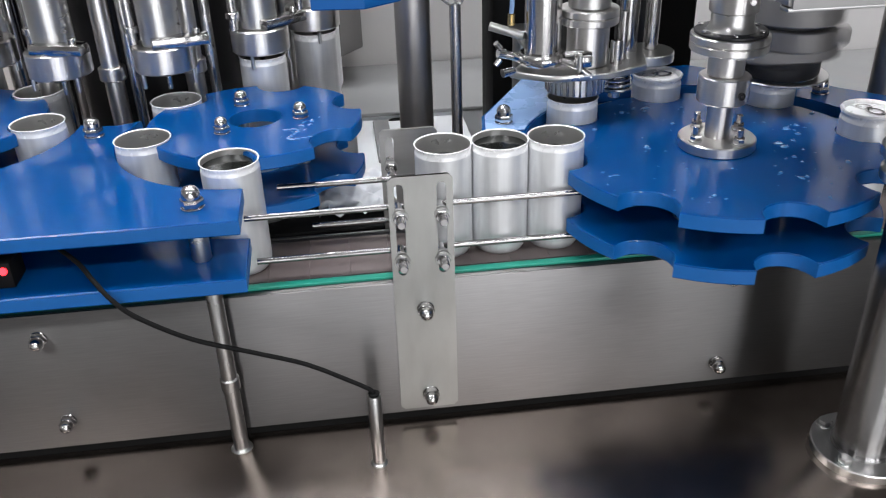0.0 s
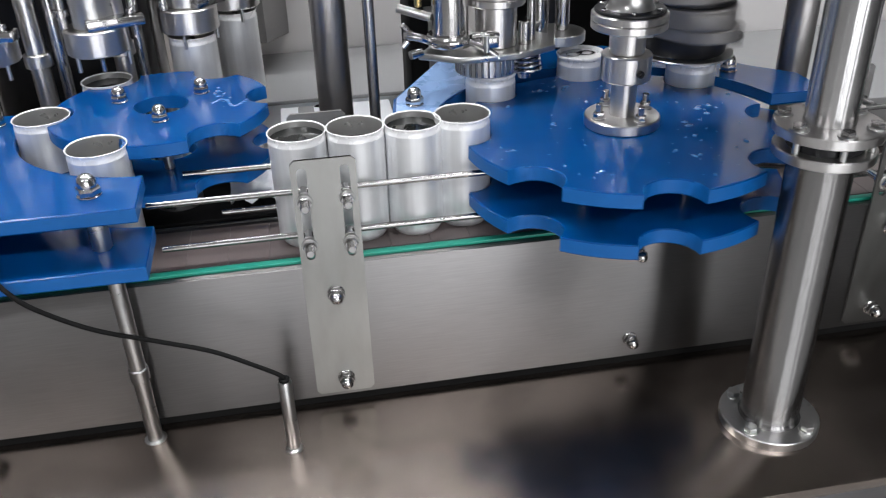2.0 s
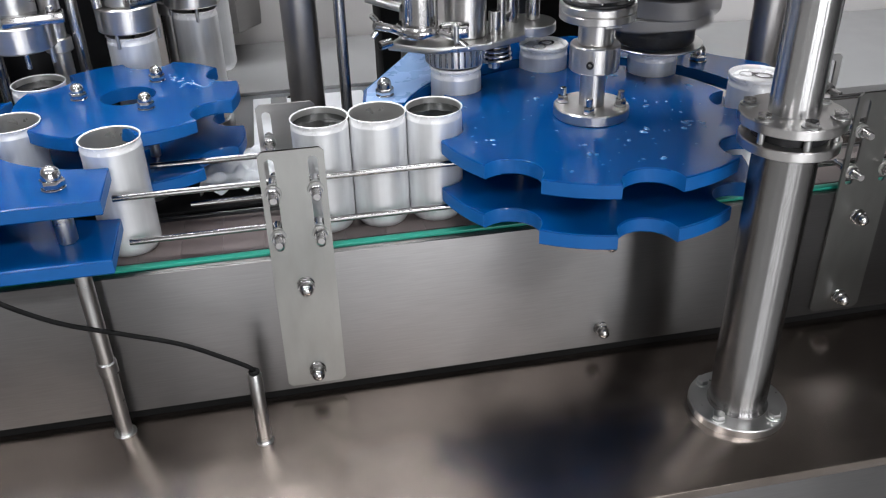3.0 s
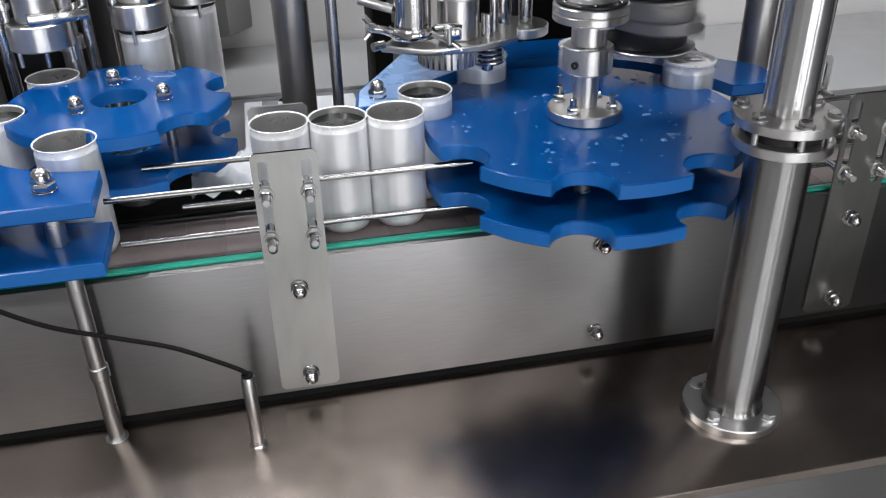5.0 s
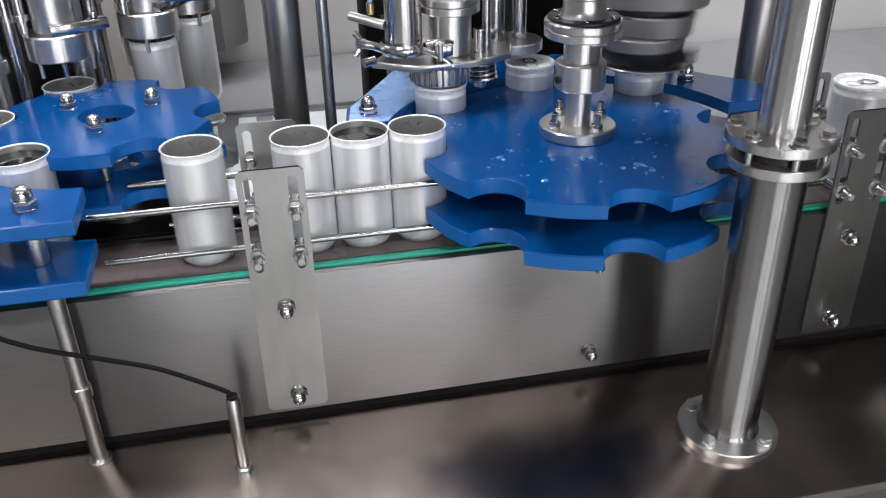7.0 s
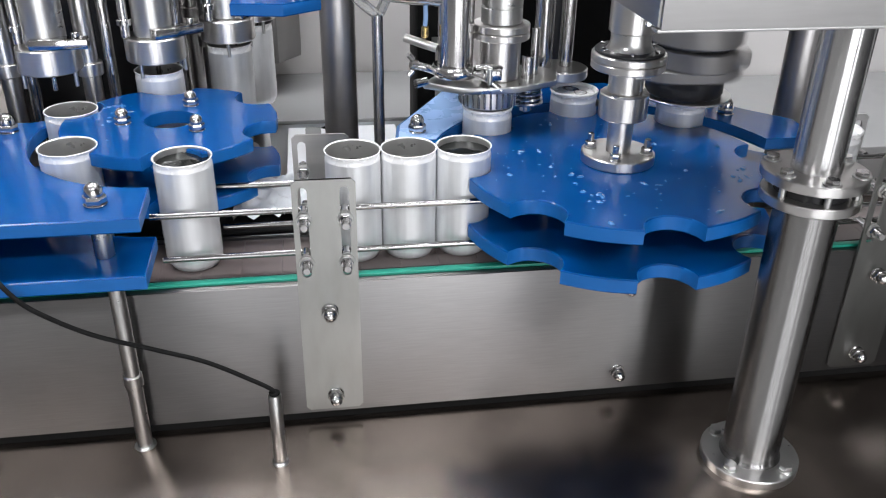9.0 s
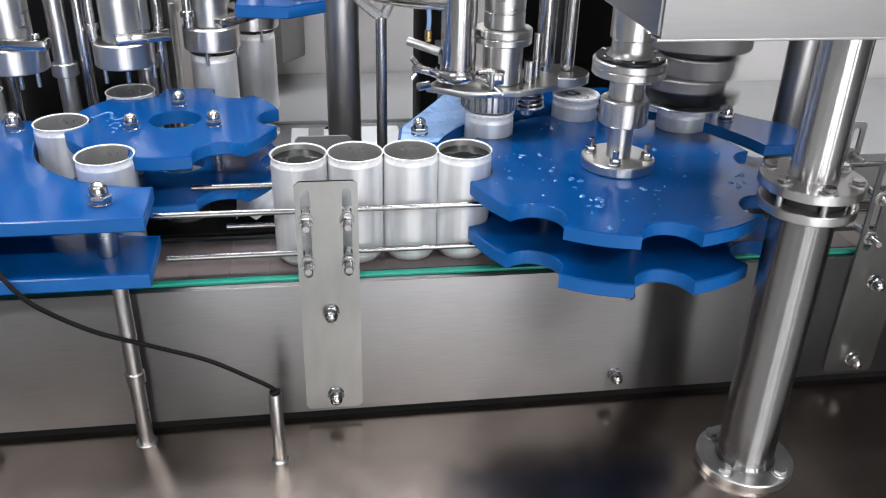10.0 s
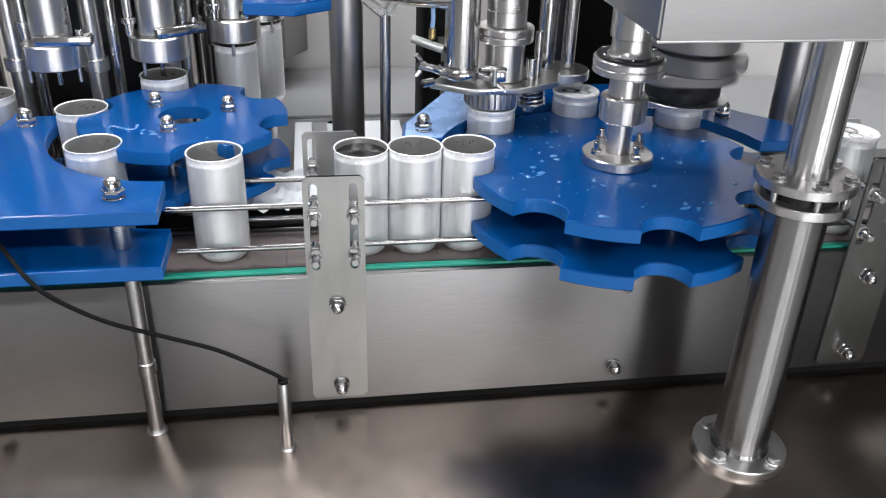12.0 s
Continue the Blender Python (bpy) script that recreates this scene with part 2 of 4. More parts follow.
def tube(points, r, seg=12, bm=None, steps=8):
    """A round bar along a smooth line through the points."""
    bm = bm or bmesh.new()
    pts = [Vector(p) for p in points]
    line = []
    if len(pts) == 2 or steps == 1:
        line = pts
    else:
        ext = [2 * pts[0] - pts[1], *pts, 2 * pts[-1] - pts[-2]]
        for i in range(1, len(ext) - 2):
            p0, p1, p2, p3 = ext[i - 1:i + 3]
            for k in range(steps):
                t = k / steps
                line.append(0.5 * (2 * p1 + (p2 - p0) * t + (2 * p0 - 5 * p1 + 4 * p2 - p3) * t * t + (3 * p1 - p0 - 3 * p2 + p3) * t ** 3))
        line.append(pts[-1])
    rings = []
    up = Vector((0.13, 0.21, 0.97))
    for i, p in enumerate(line):
        d = (line[min(i + 1, len(line) - 1)] - line[max(i - 1, 0)]).normalized()
        a = d.cross(up).normalized()
        if a.length < 0.5:
            a = d.cross(Vector((1, 0, 0))).normalized()
        b = d.cross(a)
        rings.append([bm.verts.new(p + r * (math.cos(2 * math.pi * k / seg) * a + math.sin(2 * math.pi * k / seg) * b)) for k in range(seg)])
    for a, b in zip(rings, rings[1:]):
        for i in range(seg):
            j = (i + 1) % seg
            bm.faces.new((a[i], a[j], b[j], b[i]))
    bm.faces.new(rings[0][::-1])
    bm.faces.new(rings[-1])
    return bm


def hexa(r, z0, z1, bm=None, m=None):
    return lathe([(0, z0), (r * 0.93, z0), (r, z0 + r * 0.08), (r, z1 - r * 0.08), (r * 0.93, z1), (0, z1)], 6, bm, m)


def washer(r, z0, z1, bm=None, m=None):
    return rod(r, z0, z1, 0.0004, 24, bm, m)


def dome_nut(scale=1.0, m=None):
    """A cap nut: washer, hexagon and dome; its foot at z = 0."""
    bm = bmesh.new()
    s = scale
    washer(0.0098 * s, 0, 0.0016 * s, bm, m)
    hexa(0.0099 * s, 0.0018 * s, 0.0090 * s, bm, m)
    lathe([(0.0078 * s, 0.0090 * s), (0.0078 * s, 0.0130 * s), (0.0070 * s, 0.0160 * s), (0.0050 * s, 0.0184 * s),
           (0.0025 * s, 0.0196 * s), (0, 0.0199 * s)], 20, bm, m)
    return bm


FRONTWARD = pose(0, 0, 0, 90)   # turns z to -y: out of the side panel
ZD = 0.252        # top of the right star wheel
ZL = 0.272        # top of the left star wheel
ZP = 0.257        # top of the front guide plate
FR = 0.212        # pitch radius of the filler
LR = 0.112        # pitch radius of the left star wheel
ZC = 0.1645       # top of the conveyor chain
CAN_H = 0.110
RW = (0.291, 0.0525)
LW = (-0.150, 0.165)
IW = (-0.478, 0.220)
FC = (-0.292, 0.456)
LANE = 0.0545
PITCH = 2.713     # seconds from can to can


def around(c, r, deg):
    return (c[0] + r * math.cos(radians(deg)), c[1] + r * math.sin(radians(deg)))


# ---- hall ----


def hall():
    t = 0.12
    solo("floor", block(-5, -5, FLOOR - t, 5, 5, FLOOR), FLOORMAT, "grey painted concrete hall floor", "floor", kind="structure")
    solo("ceiling", block(-5, -5, CEIL, 5, 5, CEIL + t), CEILMAT, "white hall ceiling", "ceiling", kind="structure")
    for nm, b in (("wall_north", (-5, 3.2, FLOOR, 5, 3.2 + t, CEIL)),
                  ("wall_west", (-5 - t, -5, FLOOR, -5, 3.2, CEIL)), ("wall_east", (2.92, -5, FLOOR, 2.92 + t, 3.2, CEIL))):
        # the east wall is unseen, set near and dark to darken right-hand reflections
        dark = nm == "wall_east"
        solo(nm, block(*b), DARKENING_WALL if dark else GREYWALL if nm == "wall_north" else PALEWALL, "unseen dark wall, added to darken the reflections on the right" if dark else "light grey painted hall wall", "wall", kind="structure")
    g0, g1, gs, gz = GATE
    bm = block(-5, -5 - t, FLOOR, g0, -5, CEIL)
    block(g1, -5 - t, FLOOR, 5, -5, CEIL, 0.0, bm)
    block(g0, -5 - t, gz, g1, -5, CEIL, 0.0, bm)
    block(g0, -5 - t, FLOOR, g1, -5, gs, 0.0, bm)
    solo("wall_south", bm, PALEWALL, "light grey painted hall wall with an assumed wide gateway", "wall", kind="structure")
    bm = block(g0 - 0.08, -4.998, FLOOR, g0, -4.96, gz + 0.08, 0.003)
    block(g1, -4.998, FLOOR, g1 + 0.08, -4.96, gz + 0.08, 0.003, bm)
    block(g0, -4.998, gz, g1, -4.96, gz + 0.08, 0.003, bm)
    # unseen posts, placed to band the daylight in the steel's reflections
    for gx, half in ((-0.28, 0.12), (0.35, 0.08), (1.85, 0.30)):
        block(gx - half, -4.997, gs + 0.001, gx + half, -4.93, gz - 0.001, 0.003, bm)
    solo("door_1", bm, DARKMETAL, "unseen dark gateway frame with posts added to band the daylight", "door frame", kind="structure")
    for x, y, sx, sy, w in ADDED_LAMPS:
        lamp = thing("ceiling_light", "white strip lamp, unseen, added under the hall ceiling", "lamp", pose(x, y, CEIL - 0.075), "ceiling lights")
        part("housing", block(-sx / 2 - 0.02, -sy / 2 - 0.02, 0.02, sx / 2 + 0.02, sy / 2 + 0.02, 0.075, 0.004), CEILMAT, lamp)
        part("diffuser", block(-sx / 2, -sy / 2, 0.0, sx / 2, sy / 2, 0.018, 0.003), TUBEGLOW, lamp, "glowing white diffuser")


hall()

# ---- machine base ----


def machine_base():
    base = thing("machine_base", "stainless steel machine table with a wide flat deck", "machine base", pose(0, 0, 0))
    bm = block(-1.5, -0.204, -0.012, 1.35, 0.95, 0.0, 0.002)
    part("deck", bm, DECK, base, "dark mirror-like stainless steel deck")
    part("apron", block(-1.498, -0.202, -0.14, 1.348, -0.198, -0.012), BRUSHED, base)
    part("cabinet", block(-1.44, -0.14, FLOOR + 0.1, 1.29, 0.9, -0.0125, 0.003), BRUSHED, base)
    for x in (-1.38, -0.1, 1.23):
        for y in (-0.1, 0.85):
            part("foot", rod(0.03, FLOOR, FLOOR + 0.1), DARKMETAL, base, at=pose(x, y, 0))
    part("rear_ledge", block(0.46, 0.46, 0.0005, 1.30, 0.858, 0.085, 0.003), LIDGREY, base, "grey sheet ledge")
    part("back_cover", block(-0.90, 0.86, 0.0, 1.3, 0.89, 0.75, 0.004), GREYWALL, base, "light grey sheet cover")


machine_base()

# ---- conveyor ----
CX0, CX1 = -2.2, 2.2


def conveyor():
    conv = thing("conveyor", "stainless steel slat chain conveyor with brushed side panels", "conveyor")
    bm = block(CX0, 0.0, 0.0105, CX1, 0.003, 0.1615, 0.0008)
    block(CX0, 0.003, 0.1585, CX1, 0.014, 0.1615, 0.0005, bm)
    part("side_panel", bm, BRUSHED, conv, "brushed stainless side panel")
    bm = block(CX0, 0.108, 0.0105, CX1, 0.111, 0.1615, 0.0008)
    part("side_panel", bm, BRUSHED, conv)
    part("wear_strip", block(CX0, 0.0080, 0.1618, CX1, 0.0160, 0.1650, 0.0006), GREEN, conv, "green plastic wear strip")
    part("wear_strip", block(CX0, 0.0955, 0.1575, CX1, 0.106, 0.1612, 0.0006), DARKMETAL, conv, "dark wear strip")
    # shade of the gap under the panel, put in as a black strip
    part("gasket", block(CX0 + 0.01, 0.0035, 0.0003, CX1 - 0.01, 0.100, 0.0120), BLACK, conv, "black strip standing for the shade under the panel")
    part("slide_bed", block(CX0, 0.0175, 0.150, CX1, 0.094, 0.1585), DARKMETAL, conv)
    for x in (-1.9, -0.75, 0.95, 1.9):
        part("spacer", rod(0.012, 0.0120 if abs(x) < 1.4 else FLOOR, 0.150), SATIN, conv, at=pose(x, 0.056, 0))
    nut = None
    for x, z in ((-0.349, 0.137), (-0.345, 0.042), (0.298, 0.033), (0.298, 0.137), (0.98, 0.137), (0.98, 0.04), (-0.9, 0.137), (-0.9, 0.04)):
        at = pose(x, 0, z) @ FRONTWARD
        if nut is None:
            nut = part("dome_nut", dome_nut(0.78), CHROME, conv, "polished dome nut", at)
        else:
            share(nut, at)
    return conv


conveyor()


def slat_chain():
    """The endless chain's top run; the slats butt with fine gaps."""
    n = 84
    pitch = 0.0381
    chain = thing("slat_chain", "dark brown plastic slat chain running on the conveyor", "conveyor chain")
    bm = block(0.0001, 0.0185, ZC - 0.004, pitch - 0.0001, 0.0935, ZC, 0.0003)
    first = part("slat", bm, CHAINMAT, chain, at=pose(CX0, 0, 0), smooth=20)
    for i in range(1, n):
        share(first, pose(CX0 + i * pitch, 0, 0))
    return chain


CHAIN = slat_chain()


def plate_with_slots(x0, x1, z0, z1, slots, y0, y1):
    """An upright plate pierced by upright round-ended slots: rows of (x, half width, z0, z1)."""
    bm = bmesh.new()
    c = 0.004
    loops = [[(x0, z0 + c), (x0 + c, z0), (x1 - c, z0), (x1, z0 + c), (x1, z1 - c), (x1 - c, z1), (x0 + c, z1), (x0, z1 - c)]]
    for x, h, a, b in slots:
        up = [(x + h * math.cos(radians(d)), b - h + h * math.sin(radians(d))) for d in range(0, 181, 30)]
        dn = [(x + h * math.cos(radians(d)), a + h + h * math.sin(radians(d))) for d in range(180, 361, 30)]
        loops.append(up + dn)
    sides = []
    for y in (y0, y1):
        made = [[bm.verts.new((x, y, z)) for x, z in lp] for lp in loops]
        edges = [bm.edges.new((lp[i], lp[(i + 1) % len(lp)])) for lp in made for i in range(len(lp))]
        bmesh.ops.triangle_fill(bm, use_beauty=True, edges=edges)
        sides.append(made)
    for p, q in zip(*sides):
        for i in range(len(p)):
            j = (i + 1) % len(p)
            bm.faces.new((p[i], p[j], q[j], q[i]))
    return bm


def rail_bracket(x, far=False, label=""):
    br = thing("rail_bracket", label or "brushed stainless bracket with two slots holding the guide rails", "bracket", pose(x, 0, 0), "rail brackets")
    y0, y1 = (-0.0032, -0.0004) if not far else (0.1114, 0.1142)
    # far plates use paler steel, so their bright reflection is in the colour
    part("plate", plate_with_slots(-0.028, 0.029, 0.0165 if not far else 0.03, 0.269, [(-0.0185, 0.0042, 0.171, 0.262), (0.0187, 0.0042, 0.171, 0.262)], y0, y1), SHEET if far else BRACKET, br)
    bolt = None
    for bx in (-0.0185, 0.0187):
        for bz in (0.2300, 0.1860):
            m = pose(bx, y0, bz) @ FRONTWARD if not far else pose(bx, y1, bz, -90)
            if bolt is None:
                bm = rod(0.0038, -0.026, 0.0165, 0.0006, 16)
                for k in range(5):
                    ring(0.0036, 0.0041, 0.0072 + k * 0.0018, 0.0080 + k * 0.0018, 0.0002, 16, bm)
                bolt = part("clamp_bolt", bm, CHROME, br, "bright threaded bolt", m)
                bits = [part("washer", washer(0.0072, 0, 0.0014), SATIN, bolt), part("nut", hexa(0.0062, 0.0014, 0.0062), CHROME, bolt),
                        part("washer", washer(0.0072, -0.0045, -0.003), SATIN, bolt), part("nut", hexa(0.0062, -0.0100, -0.0045), CHROME, bolt)]
            else:
                twin = share(bolt, m)
                for bit in bits:
                    share(bit, pose(0, 0, 0), twin)
    if not far:
        nut = part("dome_nut", dome_nut(0.82), CHROME, br, "polished dome nut", pose(0.0005, y0, 0.1335) @ FRONTWARD)
        share(nut, pose(0.002, y0, 0.0345) @ FRONTWARD)
    return br


rail_bracket(0.0)
rail_bracket(0.0, True)
rail_bracket(0.569)
rail_bracket(0.569, True)


def guide_rail(x0, x1, y, z, z1=None):
    bm = tube([(x0, y, z), (x1, y, z1 or z)], 0.0030, 16)
    solo("guide_rail", bm, RAIL, "thin polished round guide rail along the conveyor", "rail", group="guide rails")


guide_rail(-0.156, 0.172, 0.0225, 0.2290)
guide_rail(-0.150, 0.172, 0.0225, 0.1845)
guide_rail(-0.130, 0.135, 0.0870, 0.2280)
guide_rail(-0.100, 0.135, 0.0870, 0.1840)
for yy in (0.0225, 0.087):
    for zz in (0.229, 0.1845):
        guide_rail(0.475, 1.35, yy, zz)

# ---- cans ----


def can_mesh_parts():
    body = lathe([(0, 0.004), (0.018, 0.003), (0.0205, 0.0), (0.0225, 0.0006), (0.0262, 0.0075), (0.0265, 0.010), (0.0265, 0.1018)], 48)
    neck = lathe([(0.0265, 0.1018), (0.0263, 0.1030), (0.0259, 0.1042), (0.0258, 0.1066), (0.0261, 0.1080), (0.0268, 0.1090),
                  (0.0270, 0.1096), (0.0265, 0.1100), (0.0255, 0.1090)], 48)
    inner = lathe([(0.0255, 0.1091), (0.0252, 0.1050), (0.0258, 0.1010), (0.0260, 0.0880), (0.0260, 0.012), (0, 0.010)], 40)
    drink = lathe([(0.02535, 0.1034), (0.024, 0.1030), (0.012, 0.1028), (0, 0.1029)], 40)
    return body, neck, inner, drink


def lid_mesh():
    """A can end with its countersink, panel, tab and score."""
    bm = lathe([(0.0258, 0.0008), (0.0272, 0.0002), (0.0276, 0.0016), (0.0266, 0.0028), (0.0250, 0.0022), (0.0240, -0.0030),
                (0.0228, -0.0034), (0.0222, -0.0008), (0.0210, 0.0), (0.0, 0.0002)], 44)
    return bm


def tab_mesh():
    bm = bmesh.new()
    lathe([(0.0052, 0.0006), (0.0078, 0.0006), (0.0080, 0.0013), (0.0066, 0.0017), (0.0052, 0.0013)], 24, bm, Matrix.Translation((0.006, 0, 0)) @ Matrix.Diagonal((1.35, 1, 1, 1)), True)
    lathe([(0, 0.0004), (0.0030, 0.0004), (0.0030, 0.0020), (0, 0.0020)], 16, bm, Matrix.Translation((-0.002, 0, 0)))
    lathe([(0.0068, 0.0002), (0.0075, 0.0002), (0.0075, 0.0009), (0.0068, 0.0009)], 24, bm, Matrix.Translation((-0.0095, 0, 0)), True)
    return bm


_b, _n, _i, _d = can_mesh_parts()
CAN0 = thing("drink_can", "slim bare aluminium drink can, open and filled to the neck", "can", pose(0, 0, -5), "drink cans")
part("body", _b, CANSIDE, CAN0, smooth=60)
part("neck", _n, CANRIM, CAN0, "bright white-metal neck and lip", smooth=60)
part("lining", _i, CANIN, CAN0, smooth=60)
part("drink", _d, LIQUID, CAN0, "dark drink close under the rim", smooth=60)
CAN1 = thing("drink_can", "slim bare aluminium drink can, open, its drink below the neck", "can", pose(0, 0, -5), "drink cans")
for bit in CAN0.children:
    if bit.name != "drink":
        share(bit, pose(0, 0, 0), CAN1)
part("drink", lathe([(0.0259, 0.0905), (0.024, 0.0900), (0.012, 0.0898), (0, 0.0899)], 40), CLOUDY, CAN1, "cloudy drink well under the rim", smooth=60)
LID0 = thing("can_lid", "bright aluminium can end with a pull tab", "can lid", pose(0, 0, -5), "can lids")
part("panel", lid_mesh(), CANRIM, LID0, smooth=60)
part("pull_tab", tab_mesh(), CHROME, LID0)

# ---- star wheels ----


def pocketed(ro, rp, n, rpock, offset, z0, z1, rin=0.0, bev=0.0012):
    """A disc with round pockets in its rim, centred on radius rp."""
    bm = bmesh.new()
    half = math.degrees(math.asin(rpock / rp))

    def radius(deg):
        d = (deg - offset + 180 / n) % (360 / n) - 180 / n
        if abs(d) >= half - 0.01:
            return ro
        s = rp * math.sin(radians(d))
        return min(ro, rp * math.cos(radians(d)) - math.sqrt(max(0, rpock ** 2 - s * s)))
    angles = []
    for k in range(n):
        c = offset + k * 360 / n
        angles += [c + half * f for f in (-1.0, -0.999, -0.98, -0.93, -0.85, -0.72, -0.55, -0.36, -0.18, 0, 0.18, 0.36, 0.55, 0.72, 0.85, 0.93, 0.98, 0.999, 1.0)]
        w = 360 / n - 2 * half
        angles += [c + half + w * f for f in (0.1, 0.25, 0.4, 0.5, 0.6, 0.75, 0.9)]
    out = [(radius(a), a) for a in angles]
    rows = []
    for z, e in ((z0, bev), (z0 + bev, 0), (z1 - bev, 0), (z1, bev)):
        rows.append([bm.verts.new(((r - e) * math.cos(radians(a)), (r - e) * math.sin(radians(a)), z)) for r, a in out])
    m = len(out)
    for a, b in zip(rows, rows[1:]):
        for i in range(m):
            j = (i + 1) % m
            bm.faces.new((a[i], a[j], b[j], b[i]))
    if rin:
        inner = [[bm.verts.new((rin * math.cos(radians(a)), rin * math.sin(radians(a)), z)) for r, a in out] for z in (z0, z1)]
        for i in range(m):
            j = (i + 1) % m
            bm.faces.new((rows[3][i], rows[3][j], inner[1][j], inner[1][i]))
            bm.faces.new((inner[0][i], inner[0][j], rows[0][j], rows[0][i]))
            bm.faces.new((inner[1][i], inner[1][j], inner[0][j], inner[0][i]))
    else:
        for z, r in ((z0, rows[0]), (z1, rows[3])):
            c = bm.verts.new((0, 0, z))
            for i in range(m):
                bm.faces.new((r[i], r[(i + 1) % m], c))
    return bm


def right_star():
    w = thing("star_wheel", "eight-pocket blue plastic star wheel, wet, on steel shaft", "star wheel", pose(*RW, 0), "star wheels")
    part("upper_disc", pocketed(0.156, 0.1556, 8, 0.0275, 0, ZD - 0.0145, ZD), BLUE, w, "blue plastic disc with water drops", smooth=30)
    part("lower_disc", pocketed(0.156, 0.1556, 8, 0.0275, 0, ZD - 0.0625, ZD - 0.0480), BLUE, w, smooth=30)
    for k in range(4):
        part("spacer", rod(0.008, ZD - 0.0470, ZD - 0.0125), SATIN, w, at=pose(*around((0, 0), 0.07, 45 + 90 * k), 0))
    part("shaft", rod(0.012, 0.0, 0.315), TURNED, w)
    part("flange", rod(0.0362, ZD, ZD + 0.0105, 0.0012, 48), TURNED, w, "bright turned flange")
    bolt = None
    for k in range(4):
        at = pose(*around((0, 0), 0.0275, 20 + 90 * k), 0)
        if bolt is None:
            bolt = part("bolt", rod(0.0032, ZD + 0.0100, ZD + 0.0255, 0.0005, 14), CHROME, w, "threaded stud with nut", at)
            bits = [part("washer", washer(0.0062, ZD + 0.0105, ZD + 0.0120), SATIN, bolt), part("nut", hexa(0.0054, ZD + 0.0120, ZD + 0.0175), CHROME, bolt)]
        else:
            twin = share(bolt, at)
            for bit in bits:
                share(bit, pose(0, 0, 0), twin)
    part("collar", rod(0.0235, 0.2975, 0.3225, 0.0012, 48), TURNED, w, "clamping collar")
    part("set_screw", lathe([(0, 0), (0.0035, 0), (0.0035, 0.004), (0.0018, 0.004), (0.0018, 0.001), (0, 0.001)], 12), DARKMETAL, w, at=pose(0.006, -0.0212, 0.308, 90, 0, 14))
    return w


RIGHT_STAR = right_star()


def clutch():
    c = thing("shaft_coupling", "turned steel coupling with a dark ring over the star wheel shaft", "coupling", pose(*RW, 0))
    part("sleeve", rod(0.0165, 0.3225, 0.346, 0.001, 40), TURNED, c)
    part("lower_ring", rod(0.0350, 0.346, 0.3535, 0.001, 48), TURNED, c)
    part("upper_ring", rod(0.0352, 0.3538, 0.3610, 0.001, 48), TURNED, c)
    part("dark_disc", ring(0.014, 0.0325, 0.3612, 0.3640, 0.0006, 48), DARKMETAL, c, "dark friction disc")
    part("neck", lathe([(0, 0.3612), (0.025, 0.3612), (0.0205, 0.3665), (0.0190, 0.371), (0.0190, 0.380), (0, 0.380)], 40), SATIN, c)
    part("hub", rod(0.0215, 0.380, 0.415, 0.001, 40), TURNED, c)
    part("shaft", rod(0.014, 0.415, 0.80, 0.001, 32), TURNED, c)
    part("key", block(0.002, -0.0180, 0.3395, 0.017, -0.0145, 0.3445, 0.0004), SATIN, c)
    scr = None
    for k in range(6):
        at = pose(*around((0, 0), 0.0285, 15 + 60 * k), 0.364)
        if scr is None:
            scr = part("screw", rod(0.0026, 0, 0.0022, 0.0004, 12), CHROME, c, at=at)
        else:
            share(scr, at)
    for k in range(2):
        part("set_screw", rod(0.003, 0, 0.0035, 0.0005, 12), CHROME, c, at=pose(0.006 - 0.004 * k, -0.0205, 0.392 + 0.008 * k, 90))
    return c


clutch()


def left_star(c, name_label, hole=0.0266):
    w = thing("star_wheel", name_label, "star wheel", pose(*c, 0), "star wheels")
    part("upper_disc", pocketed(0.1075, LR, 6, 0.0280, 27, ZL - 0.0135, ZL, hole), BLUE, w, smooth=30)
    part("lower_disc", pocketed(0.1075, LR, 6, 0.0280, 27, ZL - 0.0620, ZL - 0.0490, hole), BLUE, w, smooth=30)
    part("hub", ring(0.013, 0.024, 0.0, ZL - 0.064, 0.001), SATIN, w)
    part("shaft", rod(0.011, 0.0, ZL - 0.045), SATIN, w)
    nut = None
    for k in range(3):
        at = pose(*around((0, 0), 0.0465, 120 * k), ZL)
        if nut is None:
            nut = part("dome_nut", dome_nut(0.82), CHROME, w, "polished dome nut", at)
            stud = part("stud", rod(0.0050, ZL - 0.0495, ZL - 0.0125), SATIN, w, at=pose(*around((0, 0), 0.0465, 120 * k), 0))
        else:
            share(nut, at)
            share(stud, pose(*around((0, 0), 0.0465, 120 * k), 0))
    return w


LEFT_STAR = left_star(LW, "six-pocket blue plastic star wheel with three dome nuts")
INFEED_STAR = left_star(IW, "blue plastic star wheel that feeds cans to the filler")

